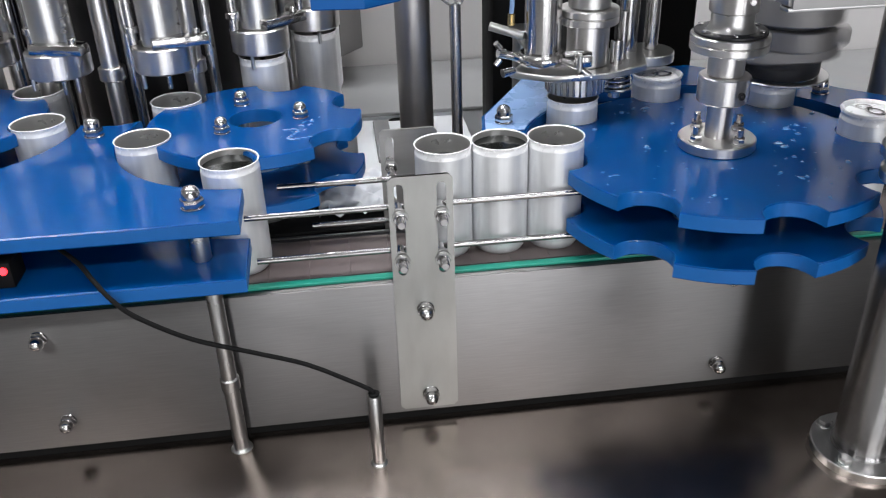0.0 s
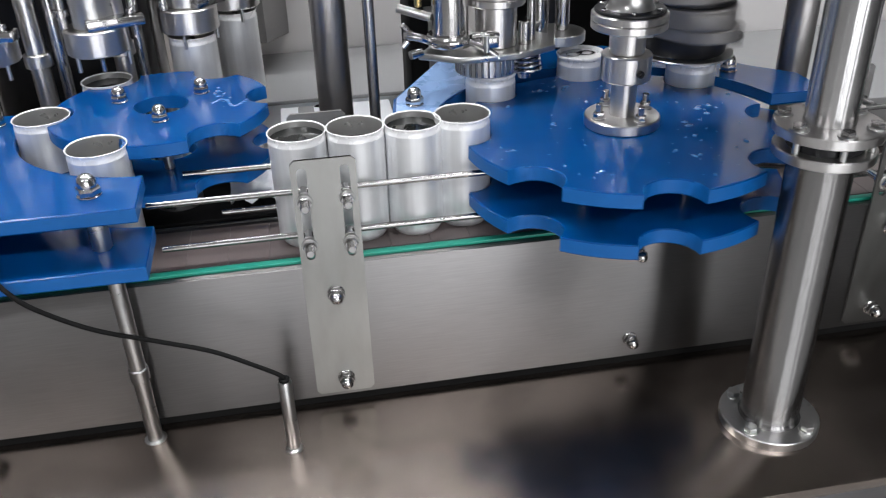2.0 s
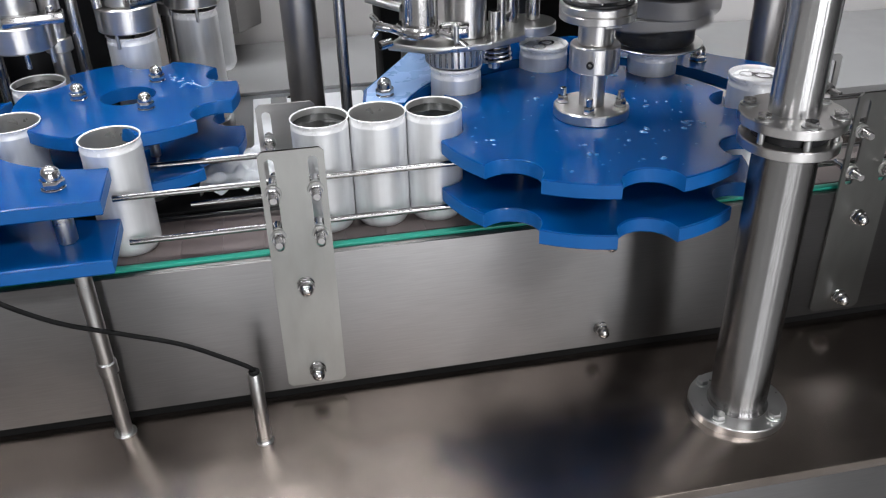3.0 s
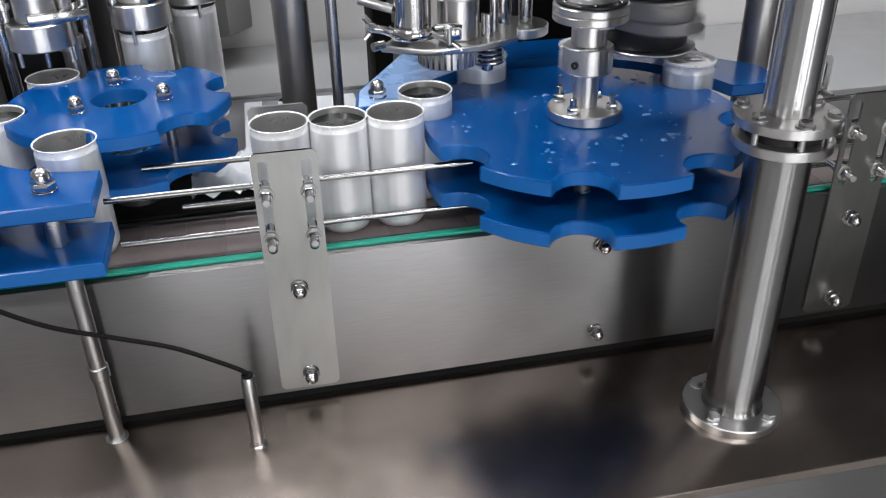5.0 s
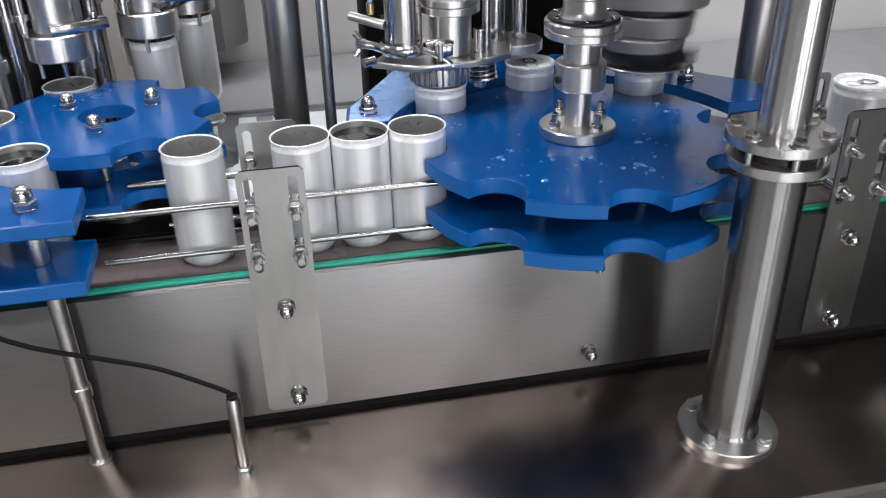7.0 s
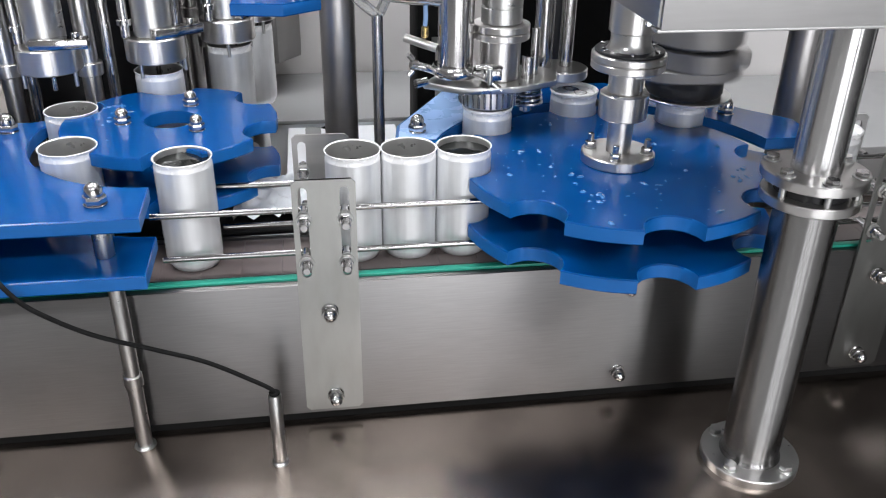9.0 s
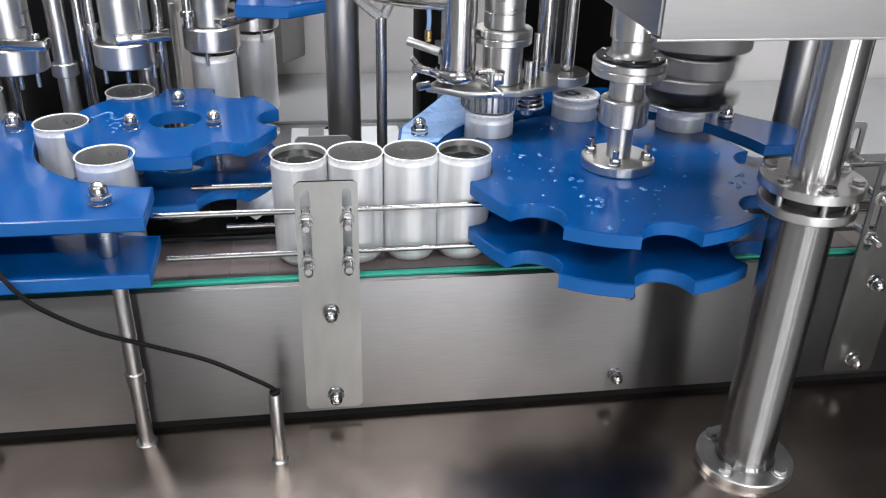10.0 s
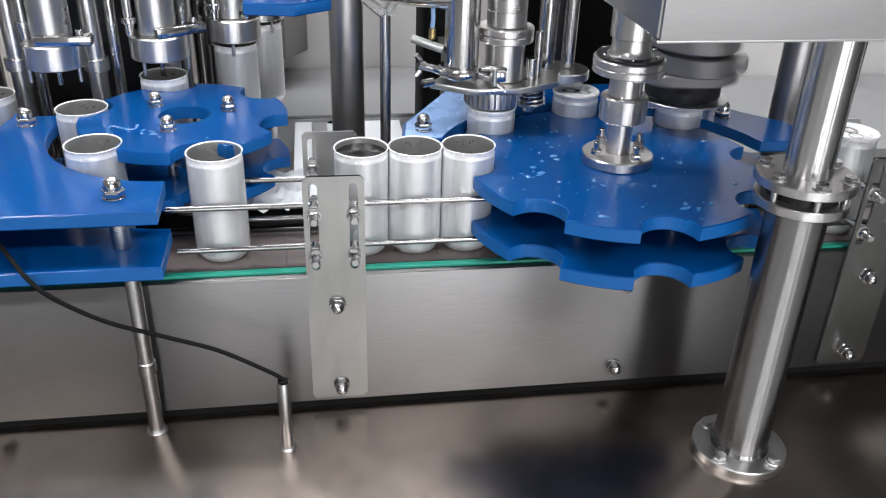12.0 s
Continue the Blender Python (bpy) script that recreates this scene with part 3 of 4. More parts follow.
# ---- slide plates under the wheels ----


def slide_plates():
    solo("slide_plate", prism([(-0.60, 0.113), (-0.012, 0.113), (-0.030, 0.215), (-0.110, 0.262), (-0.30, 0.236), (-0.60, 0.30)], ZC - 0.006, ZC - 0.0002), BLACK,
         "black plastic slide plate under the small star wheels", "slide plate", group="slide plates")
    solo("slide_plate", prism([(0.095, 0.113), (0.480, 0.113), (0.460, 0.235), (0.130, 0.235)], ZC - 0.006, ZC - 0.0002), SATIN,
         "steel slide plate under the large star wheel", "slide plate", group="slide plates")
    for x, y in ((-0.50, 0.2), (-0.05, 0.15), (0.12, 0.15), (0.45, 0.15)):
        solo("support_pillar", rod(0.010, 0.0, ZC - 0.006), SATIN, "plain steel pillar under a slide plate", "pillar", pose(x, y, 0), "support pillars")


slide_plates()

# ---- fixed blue guides ----


def arc(c, r, a0, a1, n=24):
    return [around(c, r, a0 + (a1 - a0) * i / n) for i in range(n + 1)]


def front_guide():
    g = thing("front_guide", "pair of thick blue plastic guide plates stacked on steel posts", "guide plate")
    out = [(-0.72, -0.0380), (-0.1520, -0.0380)]
    out += arc(LW, 0.1385, 268.4, 155, 36)
    out += arc(FC, 0.2415, 268, 262, 4)
    out += arc(IW, 0.1385, 2, -88, 30)
    out += [(-0.4735, 0.060), (-0.72, 0.060)]
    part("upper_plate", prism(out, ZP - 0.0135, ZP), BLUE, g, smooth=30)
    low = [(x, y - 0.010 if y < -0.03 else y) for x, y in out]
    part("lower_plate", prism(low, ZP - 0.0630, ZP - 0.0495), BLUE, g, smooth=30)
    nut = None
    for x, y in ((-0.1925, -0.006), (-0.3160, 0.186), (-0.52, -0.01), (-0.69, -0.01)):
        if nut is None:
            nut = part("dome_nut", dome_nut(1.02), CHROME, g, "large polished dome nut", pose(x, y, ZP))
            sp = part("spacer", rod(0.0085, ZP - 0.0495, ZP - 0.0135, 0.0006), SATIN, g, at=pose(x, y, 0))
            bm = rod(0.0072, 0.0, ZP - 0.0630, 0.0006)
            rod(0.0088, 0.072, 0.086, 0.0010, 24, bm)
            washer(0.0105, 0.0, 0.0016, bm)
            post = part("post", bm, SATIN, g, at=pose(x + 0.006, -0.016, 0))
        else:
            share(nut, pose(x, y, ZP))
            share(sp, pose(x, y, 0))
            share(post, pose(x, y if y > 0.1 else -0.016, 0))
    return g


front_guide()


def rear_guide():
    g = thing("rear_guide", "blue plastic guide curving behind the star wheel", "guide plate")
    out = arc(RW, 0.1855, 158, 13, 44) + [(0.530, 0.094), (0.530, 0.150)] + arc(RW, 0.2420, 34, 60, 10) + [(0.36, 0.305), (0.16, 0.305)] + [(0.085, 0.175), (0.078, 0.128)]
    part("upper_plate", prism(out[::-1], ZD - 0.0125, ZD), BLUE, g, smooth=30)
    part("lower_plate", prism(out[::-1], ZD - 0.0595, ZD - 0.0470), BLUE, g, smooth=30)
    nut = None
    for x, y in ((0.1035, 0.152), (0.462, 0.175), (0.25, 0.27)):
        if nut is None:
            nut = part("dome_nut", dome_nut(0.95), CHROME, g, "polished dome nut", pose(x, y, ZD + 0.0014))
            post = part("post", rod(0.0075, 0.0, ZD - 0.0595), SATIN, g, at=pose(x, y, 0))
            sp = part("spacer", rod(0.0085, ZD - 0.0470, ZD - 0.0125), SATIN, g, at=pose(x, y, 0))
        else:
            share(nut, pose(x, y, ZD + 0.0002))
            share(post, pose(x, y, 0))
            share(sp, pose(x, y, 0))
    return g


rear_guide()


def wear_sheet():
    out = arc(RW, 0.1870, 156, 118, 16) + [(0.205, 0.270), (0.158, 0.302), (0.088, 0.176), (0.081, 0.130)]
    # bright reflection on the guide's top, put in as a thin pale sheet
    solo("wear_sheet", prism(out[::-1], ZD + 0.0002, ZD + 0.0012, 0.0003), PALEBLUE, "pale blue sheet painting the bright glare on the rear guide", "sheet")


wear_sheet()

# ---- sensor, cable, flanged post ----


def sensor():
    s = thing("proximity_sensor", "slim steel sensor standing on the deck with a black cable", "sensor")
    at = pose(-0.0545, -0.058, 0)
    part("barrel", lathe([(0, 0.003), (0.0058, 0.003), (0.0062, 0.0040), (0.0062, 0.0800), (0.0056, 0.0812), (0, 0.0812)], 24), SATIN, s, at=at)
    part("foot", lathe([(0, 0), (0.0080, 0), (0.0080, 0.0016), (0.0066, 0.0030), (0, 0.0030)], 24), SATIN, s, at=at)
    part("gland", rod(0.0050, 0.0812, 0.0840, 0.0005, 20), BLACK, s, at=at)
    part("cable", tube([(-0.0545, -0.058, 0.083), (-0.058, -0.0578, 0.088), (-0.075, -0.056, 0.0985), (-0.112, -0.053, 0.119), (-0.155, -0.051, 0.135),
                        (-0.204, -0.054, 0.1570), (-0.243, -0.058, 0.1860), (-0.260, -0.0560, 0.2035), (-0.273, -0.0460, 0.2160), (-0.288, -0.028, 0.2245), (-0.310, -0.005, 0.2300)], 0.0021, 10), BLACK, s, "thin black cable")


sensor()


def red_eye():
    s = thing("light_barrier", "small black light barrier with red glowing lens", "sensor", pose(-0.350, -0.030, ZP - 0.0495))
    part("case", block(-0.009, 0.0, 0.0, 0.009, 0.03, 0.024, 0.002), BLACK, s)
    part("lens", rod(0.0034, 0, 0.003, 0.0008, 18), REDGLOW, s, "glowing red lens", pose(0.003, 0.0005, 0.017, 90))


red_eye()


def flanged_post():
    p = thing("flanged_post", "thick stainless pipe post with bolted flanges standing on the deck", "post", pose(0.398, -0.1115, 0))
    part("base_flange", lathe([(0, 0), (0.0458, 0), (0.0460, 0.0010), (0.0460, 0.0080), (0.0452, 0.0088), (0, 0.0088)], 56), SATIN, p)
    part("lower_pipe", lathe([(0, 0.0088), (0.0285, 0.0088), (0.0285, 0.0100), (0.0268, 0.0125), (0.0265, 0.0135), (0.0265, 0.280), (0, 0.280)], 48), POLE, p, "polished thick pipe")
    part("lower_ring", rod(0.0400, 0.2780, 0.2865, 0.0008, 56), TURNED, p)
    part("inner_tube", rod(0.030, 0.2865, 0.2975, 0.0003, 40), DARKMETAL, p)
    part("upper_ring", rod(0.0425, 0.2975, 0.3060, 0.0008, 56), TURNED, p)
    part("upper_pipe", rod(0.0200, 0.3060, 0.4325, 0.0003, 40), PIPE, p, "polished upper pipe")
    b = n = None
    for k in range(6):
        at = pose(*around((0, 0), 0.0345, 20 + 60 * k), 0)
        if b is None:
            bm = rod(0.0030, 0.2865, 0.2975, 0.0002, 14)
            b = part("spacer_bolt", bm, SATIN, p, at=at)
            n = part("bolt_head", hexa(0.0058, 0.3074, 0.3112), CHROME, p, at=at)
            ring_under = part("washer", washer(0.0075, 0.3060, 0.3074), SATIN, n)
        else:
            share(b, at)
            share(ring_under, pose(0, 0, 0), share(n, at))
    h = None
    for k in range(4):
        at = pose(*around((0, 0), 0.0372, 215 + 90 * k), 0)
        if h is None:
            h = part("base_bolt", hexa(0.0062, 0.0102, 0.0150), SATIN, p, at=at)
            ring_under = part("washer", washer(0.0075, 0.0088, 0.0102), SATIN, h)
        else:
            share(ring_under, pose(0, 0, 0), share(h, at))


flanged_post()


def cover_box():
    b = thing("cover_box", "brushed stainless sheet metal box carried by the flanged post", "cover")
    part("shell", block(0.2265, -0.157, 0.4330, 0.78, 0.05, 0.70, 0.003), SHEET, b)
    part("front_panel", block(0.2285, -0.1602, 0.4325, 0.778, -0.1574, 0.698, 0.0008), SHEET, b, "brushed front panel")
    part("bottom_lip", block(0.2275, -0.1570, 0.4300, 0.779, -0.1450, 0.4328, 0.0008), SHEET, b)


cover_box()

# ---- stations round the right star wheel ----


def lid_dispenser():
    d = thing("lid_dispenser", "steel lid feeder with a clamped pipe, springs and a dropping head", "lid feeder")
    x, y = around(RW, 0.1556, 135)
    part("drop_head", ring(0.0282, 0.0345 - 0.004, 0.2805, 0.2990, 0.001, 48), TURNED, d, "knurled dropping head", pose(x, y, 0))
    bm = bmesh.new()
    for k in range(30):
        rod(0.0014, 0.2815, 0.2980, 0.0003, 8, bm, pose(*around((0, 0), 0.0302, 12 * k), 0))
    tagged(part("knurling", bm, CHROME, d, "fine upright ribs round the head", pose(x, y, 0)), kind="stuff")
    part("base_plate", prism([(0.110, 0.155), (0.150, 0.128), (0.205, 0.128), (0.252, 0.150), (0.262, 0.185), (0.235, 0.215), (0.150, 0.215)], 0.2992, 0.3060), SATIN, d)
    part("magazine", ring(0.0180, 0.0215, 0.3062, 0.3480, 0.001, 40), TURNED, d, at=pose(x + 0.012, y + 0.004, 0))
    part("magazine_flange", ring(0.0180, 0.0300, 0.3482, 0.3560, 0.001, 44), TURNED, d, at=pose(x + 0.012, y + 0.004, 0))
    part("magazine_flange", ring(0.0180, 0.0300, 0.3564, 0.3640, 0.001, 44), TURNED, d, at=pose(x + 0.012, y + 0.004, 0))
    prof = [(0.0165, 0.3642)]
    for k in range(4):
        z = 0.3642 + 0.018 * k
        prof += [(0.0205, z), (0.0214, z + 0.0008), (0.0214, z + 0.0160), (0.0205, z + 0.0168)]
    prof += [(0.0165, 0.3642 + 0.072)]
    bm = lathe(prof, 40)
    part("ribbed_sleeve", bm, SATIN, d, at=pose(x + 0.012, y + 0.004, 0))
    part("feed_pipe", rod(0.0184, 0.3150, 0.62, 0.001, 40), CHROME, d, "polished feed pipe", pose(0.1440, y - 0.004, 0))
    part("clamp_ring", lathe([(0.0184, 0.3120), (0.0225, 0.3120), (0.0252, 0.3160), (0.0252, 0.3200), (0.0225, 0.3240), (0.0184, 0.3240)], 40, close=True), CHROME, d, "pipe clamp", pose(0.1440, y - 0.004, 0))
    part("clamp_lever", tube([(0.1200, 0.150, 0.3200), (0.1120, 0.146, 0.3240), (0.1000, 0.145, 0.3275)], 0.0042, 12), CHROME, d)
    part("clamp_screw", tube([(0.1130, 0.152, 0.3080), (0.1010, 0.147, 0.3070)], 0.0045, 12), CHROME, d)
    part("clamp_arm", tube([(0.1600, 0.140, 0.3180), (0.1750, 0.134, 0.3120), (0.1880, 0.131, 0.3020)], 0.0034, 12), CHROME, d)
    part("clamp_arm", tube([(0.1640, 0.145, 0.3220), (0.1780, 0.142, 0.3240), (0.1900, 0.146, 0.3210)], 0.0036, 12), CHROME, d)
    bm = tube([(0.1030, 0.146, 0.3270), (0.0960, 0.1445, 0.3290)], 0.0050, 12)
    tube([(0.0985, 0.145, 0.3220), (0.0935, 0.144, 0.3165)], 0.0030, 10, bm)
    tube([(0.0985, 0.145, 0.3330), (0.0935, 0.144, 0.3390)], 0.0030, 10, bm)
    part("wing_nut", bm, CHROME, d, "polished wing nut of the pipe clamp")
    part("hinge", block(0.1700, 0.128, 0.3130, 0.1880, 0.140, 0.3240, 0.002), CHROME, d)
    part("hinge_pin", rod(0.0028, 0.3100, 0.3270, 0.0005, 12), SATIN, d, at=pose(0.1745, 0.1265, 0))
    part("side_pipe", tube([(0.1440, y - 0.004, 0.396), (0.09, y + 0.012, 0.398), (0.05, y + 0.028, 0.405), (0.0, y + 0.06, 0.43)], 0.0150, 20), CHROME, d)
    part("push_rod", tube([(0.0930, 0.175, 0.3480), (0.1250, 0.160, 0.3400)], 0.0046, 14), SATIN, d)
    part("brass_fitting", rod(0.0038, 0, 0.012, 0.001, 12), BRASS, d, "small brass fitting", pose(0.1130, 0.165, 0.3500))
    part("air_tube", tube([(0.1130, 0.165, 0.362), (0.1135, 0.165, 0.378), (0.110, 0.17, 0.43)], 0.0024, 10), PALEBLUE, d, "thin blue air tube")
    bm = bmesh.new()
    for k in range(4):
        ring(0.0125, 0.0185 - 0.0006 * k, 0.2790 + 0.0050 * k, 0.2824 + 0.0050 * k, 0.0012, 30, bm)
    part("spring", bm, CHROME, d, at=pose(0.222, 0.160, 0))
    part("plunger", rod(0.0065, 0.270, 0.3300, 0.001, 20), CHROME, d, at=pose(0.222, 0.160, 0))
    part("stud", rod(0.0045, 0.3062, 0.3560, 0.0006, 16), CHROME, d, at=pose(0.232, 0.172, 0))
    part("stand", rod(0.012, 0.0, 0.2992, 0.001, 24), SATIN, d, at=pose(0.160, 0.330, 0))
    part("arm", block(0.145, 0.200, 0.2994, 0.175, 0.345, 0.3056, 0.001), SATIN, d)


lid_dispenser()


def press_station():
    p = thing("lid_press", "steel press plate on two polished guide columns", "press")
    x, y = around(RW, 0.1556, 90)
    part("plate", lathe([(0, 0.2860), (0.030, 0.2860), (0.031, 0.2870), (0.031, 0.2960), (0.030, 0.2970), (0, 0.2970)], 44), SATIN, p, at=pose(x - 0.012, y + 0.022, 0))
    part("column", rod(0.0108, 0.2970, 0.70, 0.001, 30), CHROME, p, "polished column", pose(x - 0.034, y + 0.022, 0))
    part("column", rod(0.0080, 0.2970, 0.70, 0.001, 30), CHROME, p, "polished column", pose(x - 0.006, y + 0.026, 0))
    part("carrier", block(0.20, y - 0.02, 0.70, 0.50, y + 0.08, 0.76, 0.003), SATIN, p)
    part("column", rod(0.020, 0.0, 0.70, 0.001, 30), DARKMETAL, p, at=pose(0.30, 0.345, 0))


press_station()


def seamer():
    """The spinning seaming head with its two roller arms."""
    s = thing("seaming_head", "spinning dark steel seaming head with rollers over the can", "seaming head", pose(*around(RW, 0.1556, 45), 0))
    part("chuck", lathe([(0, 0.2755), (0.0215, 0.2755), (0.0235, 0.2785), (0.0250, 0.2850), (0, 0.2850)], 40), CHROME, s)
    part("guard_ring", ring(0.0400, 0.0515, 0.2822, 0.2846, 0.0006, 44), SATIN, s, "thin bright guard ring")
    part("skirt", lathe([(0, 0.2850), (0.0400, 0.2850), (0.0420, 0.2880), (0.0420, 0.3040), (0, 0.3040)], 44), DARKMETAL, s)

    def lobed(r, depth, n, turn, z0, z1):
        return prism([around((0, 0), r - depth * (0.5 - 0.5 * math.cos(radians(n * (a - turn)))), a) for a in range(0, 360, 5)], z0, z1, 0.0015)
    part("cam_disc", lobed(0.0600, 0.018, 2, 0, 0.3040, 0.3180), DRUM, s)
    part("lower_drum", lobed(0.0570, 0.010, 3, 40, 0.3180, 0.3390), DRUM, s)
    part("groove", rod(0.0470, 0.3390, 0.3450, 0.001, 44), DARKMETAL, s)
    part("crown", lobed(0.0630, 0.012, 2, 90, 0.3450, 0.3720), DRUM, s)
    part("cap", lathe([(0, 0.3720), (0.0500, 0.3720), (0.0540, 0.3750), (0.0540, 0.3930), (0.0500, 0.3960), (0, 0.3960)], 48), SATIN, s)
    part("spindle", rod(0.022, 0.3960, 0.72, 0.001, 32), SATIN, s)
    for k in (0, 1):
        part("roller_arm", block(0.030, -0.010, 0.2880, 0.0600, 0.010, 0.3036, 0.003), DARKMETAL, s, at=pose(0, 0, 0, 0, 0, 60 + 180 * k))
        part("roller", rod(0.0070, 0.2780, 0.2876, 0.001, 24), CHROME, s, at=pose(*around((0, 0), 0.034, 60 + 180 * k), 0))
        part("counterweight", block(0.040, -0.014, 0.3200, 0.0640, 0.014, 0.3360, 0.003), DRUM, s, at=pose(0, 0, 0, 0, 0, 150 + 180 * k))
    return s


SEAMER = seamer()


def seamer_frame():
    f = thing("seamer_frame", "dark steel columns that carry the seaming head", "frame")
    part("column", rod(0.018, 0.0, 0.80, 0.001, 30), COLUMN, f, at=pose(0.556, 0.20, 0))
    part("column", rod(0.014, 0.0, 0.80, 0.001, 30), SATIN, f, at=pose(0.50, 0.31, 0))
    part("beam", block(0.28, 0.12, 0.80, 0.60, 0.36, 0.86, 0.004), SATIN, f)


seamer_frame()

# ---- columns and panels behind ----


def back_column():
    c = thing("support_column", "thick polished steel column behind the conveyor", "column", pose(0.0300, 0.355, 0))
    part("pipe", rod(0.0215, 0.0, 0.95, 0.001, 48), COLUMN, c)
    part("foot_flange", rod(0.040, 0.0, 0.012, 0.001, 40), SATIN, c)
    r = thing("thin_column", "thin polished steel rod with a clear hose looped over it", "column", pose(0.0745, 0.30, 0))
    part("pipe", rod(0.0066, 0.0, 0.345, 0.001, 24), PIPE, r)
    for line in ([(0.0, 0.0, 0.344), (-0.012, -0.004, 0.354), (-0.029, -0.008, 0.372), (-0.038, -0.005, 0.400), (-0.042, 0.0, 0.46)],
                 [(0.003, 0.0, 0.346), (0.013, -0.004, 0.370), (0.018, 0.0, 0.400), (0.020, 0.0, 0.46)],
                 [(-0.034, -0.014, 0.392), (-0.012, -0.018, 0.372), (0.004, -0.016, 0.384), (-0.008, -0.012, 0.405), (-0.026, -0.010, 0.41)]):
        part("hose", tube(line, 0.0062, 12), HOSE, r, "clear flexible hose")


back_column()


def back_items():
    p = thing("storage_box", "white box with a light grey lid on the deck", "box")
    part("body", block(-0.090, 0.600, 0.0, 0.26, 0.856, 0.108, 0.002), WHITE, p, "white box body")
    part("lid", block(-0.093, 0.597, 0.108, 0.263, 0.857, 0.115, 0.002), LIDGREY, p, "light grey flat lid")
    part("handle", tube([(0.006, 0.597, 0.070), (0.006, 0.590, 0.100), (0.028, 0.590, 0.104)], 0.004, 10), BLACK, p, "dark bent handle")
    w = thing("white_tray", "white plastic tray standing on the deck beside the column", "tray")
    bm = block(-0.045, 0.400, 0.0, 0.120, 0.594, 0.100, 0.003)
    part("body", bm, WHITE, w)
    part("cover", block(-0.047, 0.398, 0.100, 0.122, 0.596, 0.104, 0.0015), WHITE, w)
    part("grip", block(-0.020, 0.420, 0.104, 0.004, 0.580, 0.110, 0.002), LIDGREY, w, "grey moulded grip")
    c = thing("outlet_chute", "plain grey steel chute beside the filler", "chute")
    part("chute", prism([(-0.130, 0.720), (-0.058, 0.720), (-0.022, 0.770), (-0.022, 0.840), (-0.130, 0.840)], 0.172, 0.62, 0.002), DRUM, c)
    part("wall_arm", block(-0.10, 0.840, 0.30, -0.06, 0.8602, 0.34, 0.001), SATIN, c)
    # two black boxes added to fill the dark areas behind the wheel
    d = thing("drive_motor", "plain black box filling the dark area behind the star wheel", "motor")
    part("housing", block(0.128, 0.36, 0.0, 0.184, 0.44, 0.52, 0.006), BLACK, d)
    part("cap", block(0.134, 0.366, 0.52, 0.178, 0.434, 0.56, 0.01), BLACK, d)
    e = thing("switch_cabinet", "plain black box filling the dark area behind the lid press", "cabinet")
    part("body", block(0.262, 0.42, 0.0, 0.415, 0.56, 0.66, 0.004), BLACK, e)
    part("door", block(0.266, 0.414, 0.02, 0.411, 0.4195, 0.65, 0.002), BLACK, e)
    f = thing("plastic_film", "crumpled white plastic film lying behind the rails", "film")
    bm = bmesh.new()
    n = 16
    vs = [[bm.verts.new((-0.095 + 0.085 * i / n, 0.128 + 0.075 * j / n, 0.176 + 0.014 * j / n + 0.011 * noise.noise(Vector((i * 0.55, j * 0.6, 1.7))) + 0.004 * noise.noise(Vector((i * 1.3, j * 1.4, 4.2))))) for j in range(n + 1)] for i in range(n + 1)]
    for i in range(n):
        for j in range(n):
            bm.faces.new((vs[i][j], vs[i + 1][j], vs[i + 1][j + 1], vs[i][j + 1]))
    part("sheet", bm, WHITE, f, smooth=80)


back_items()

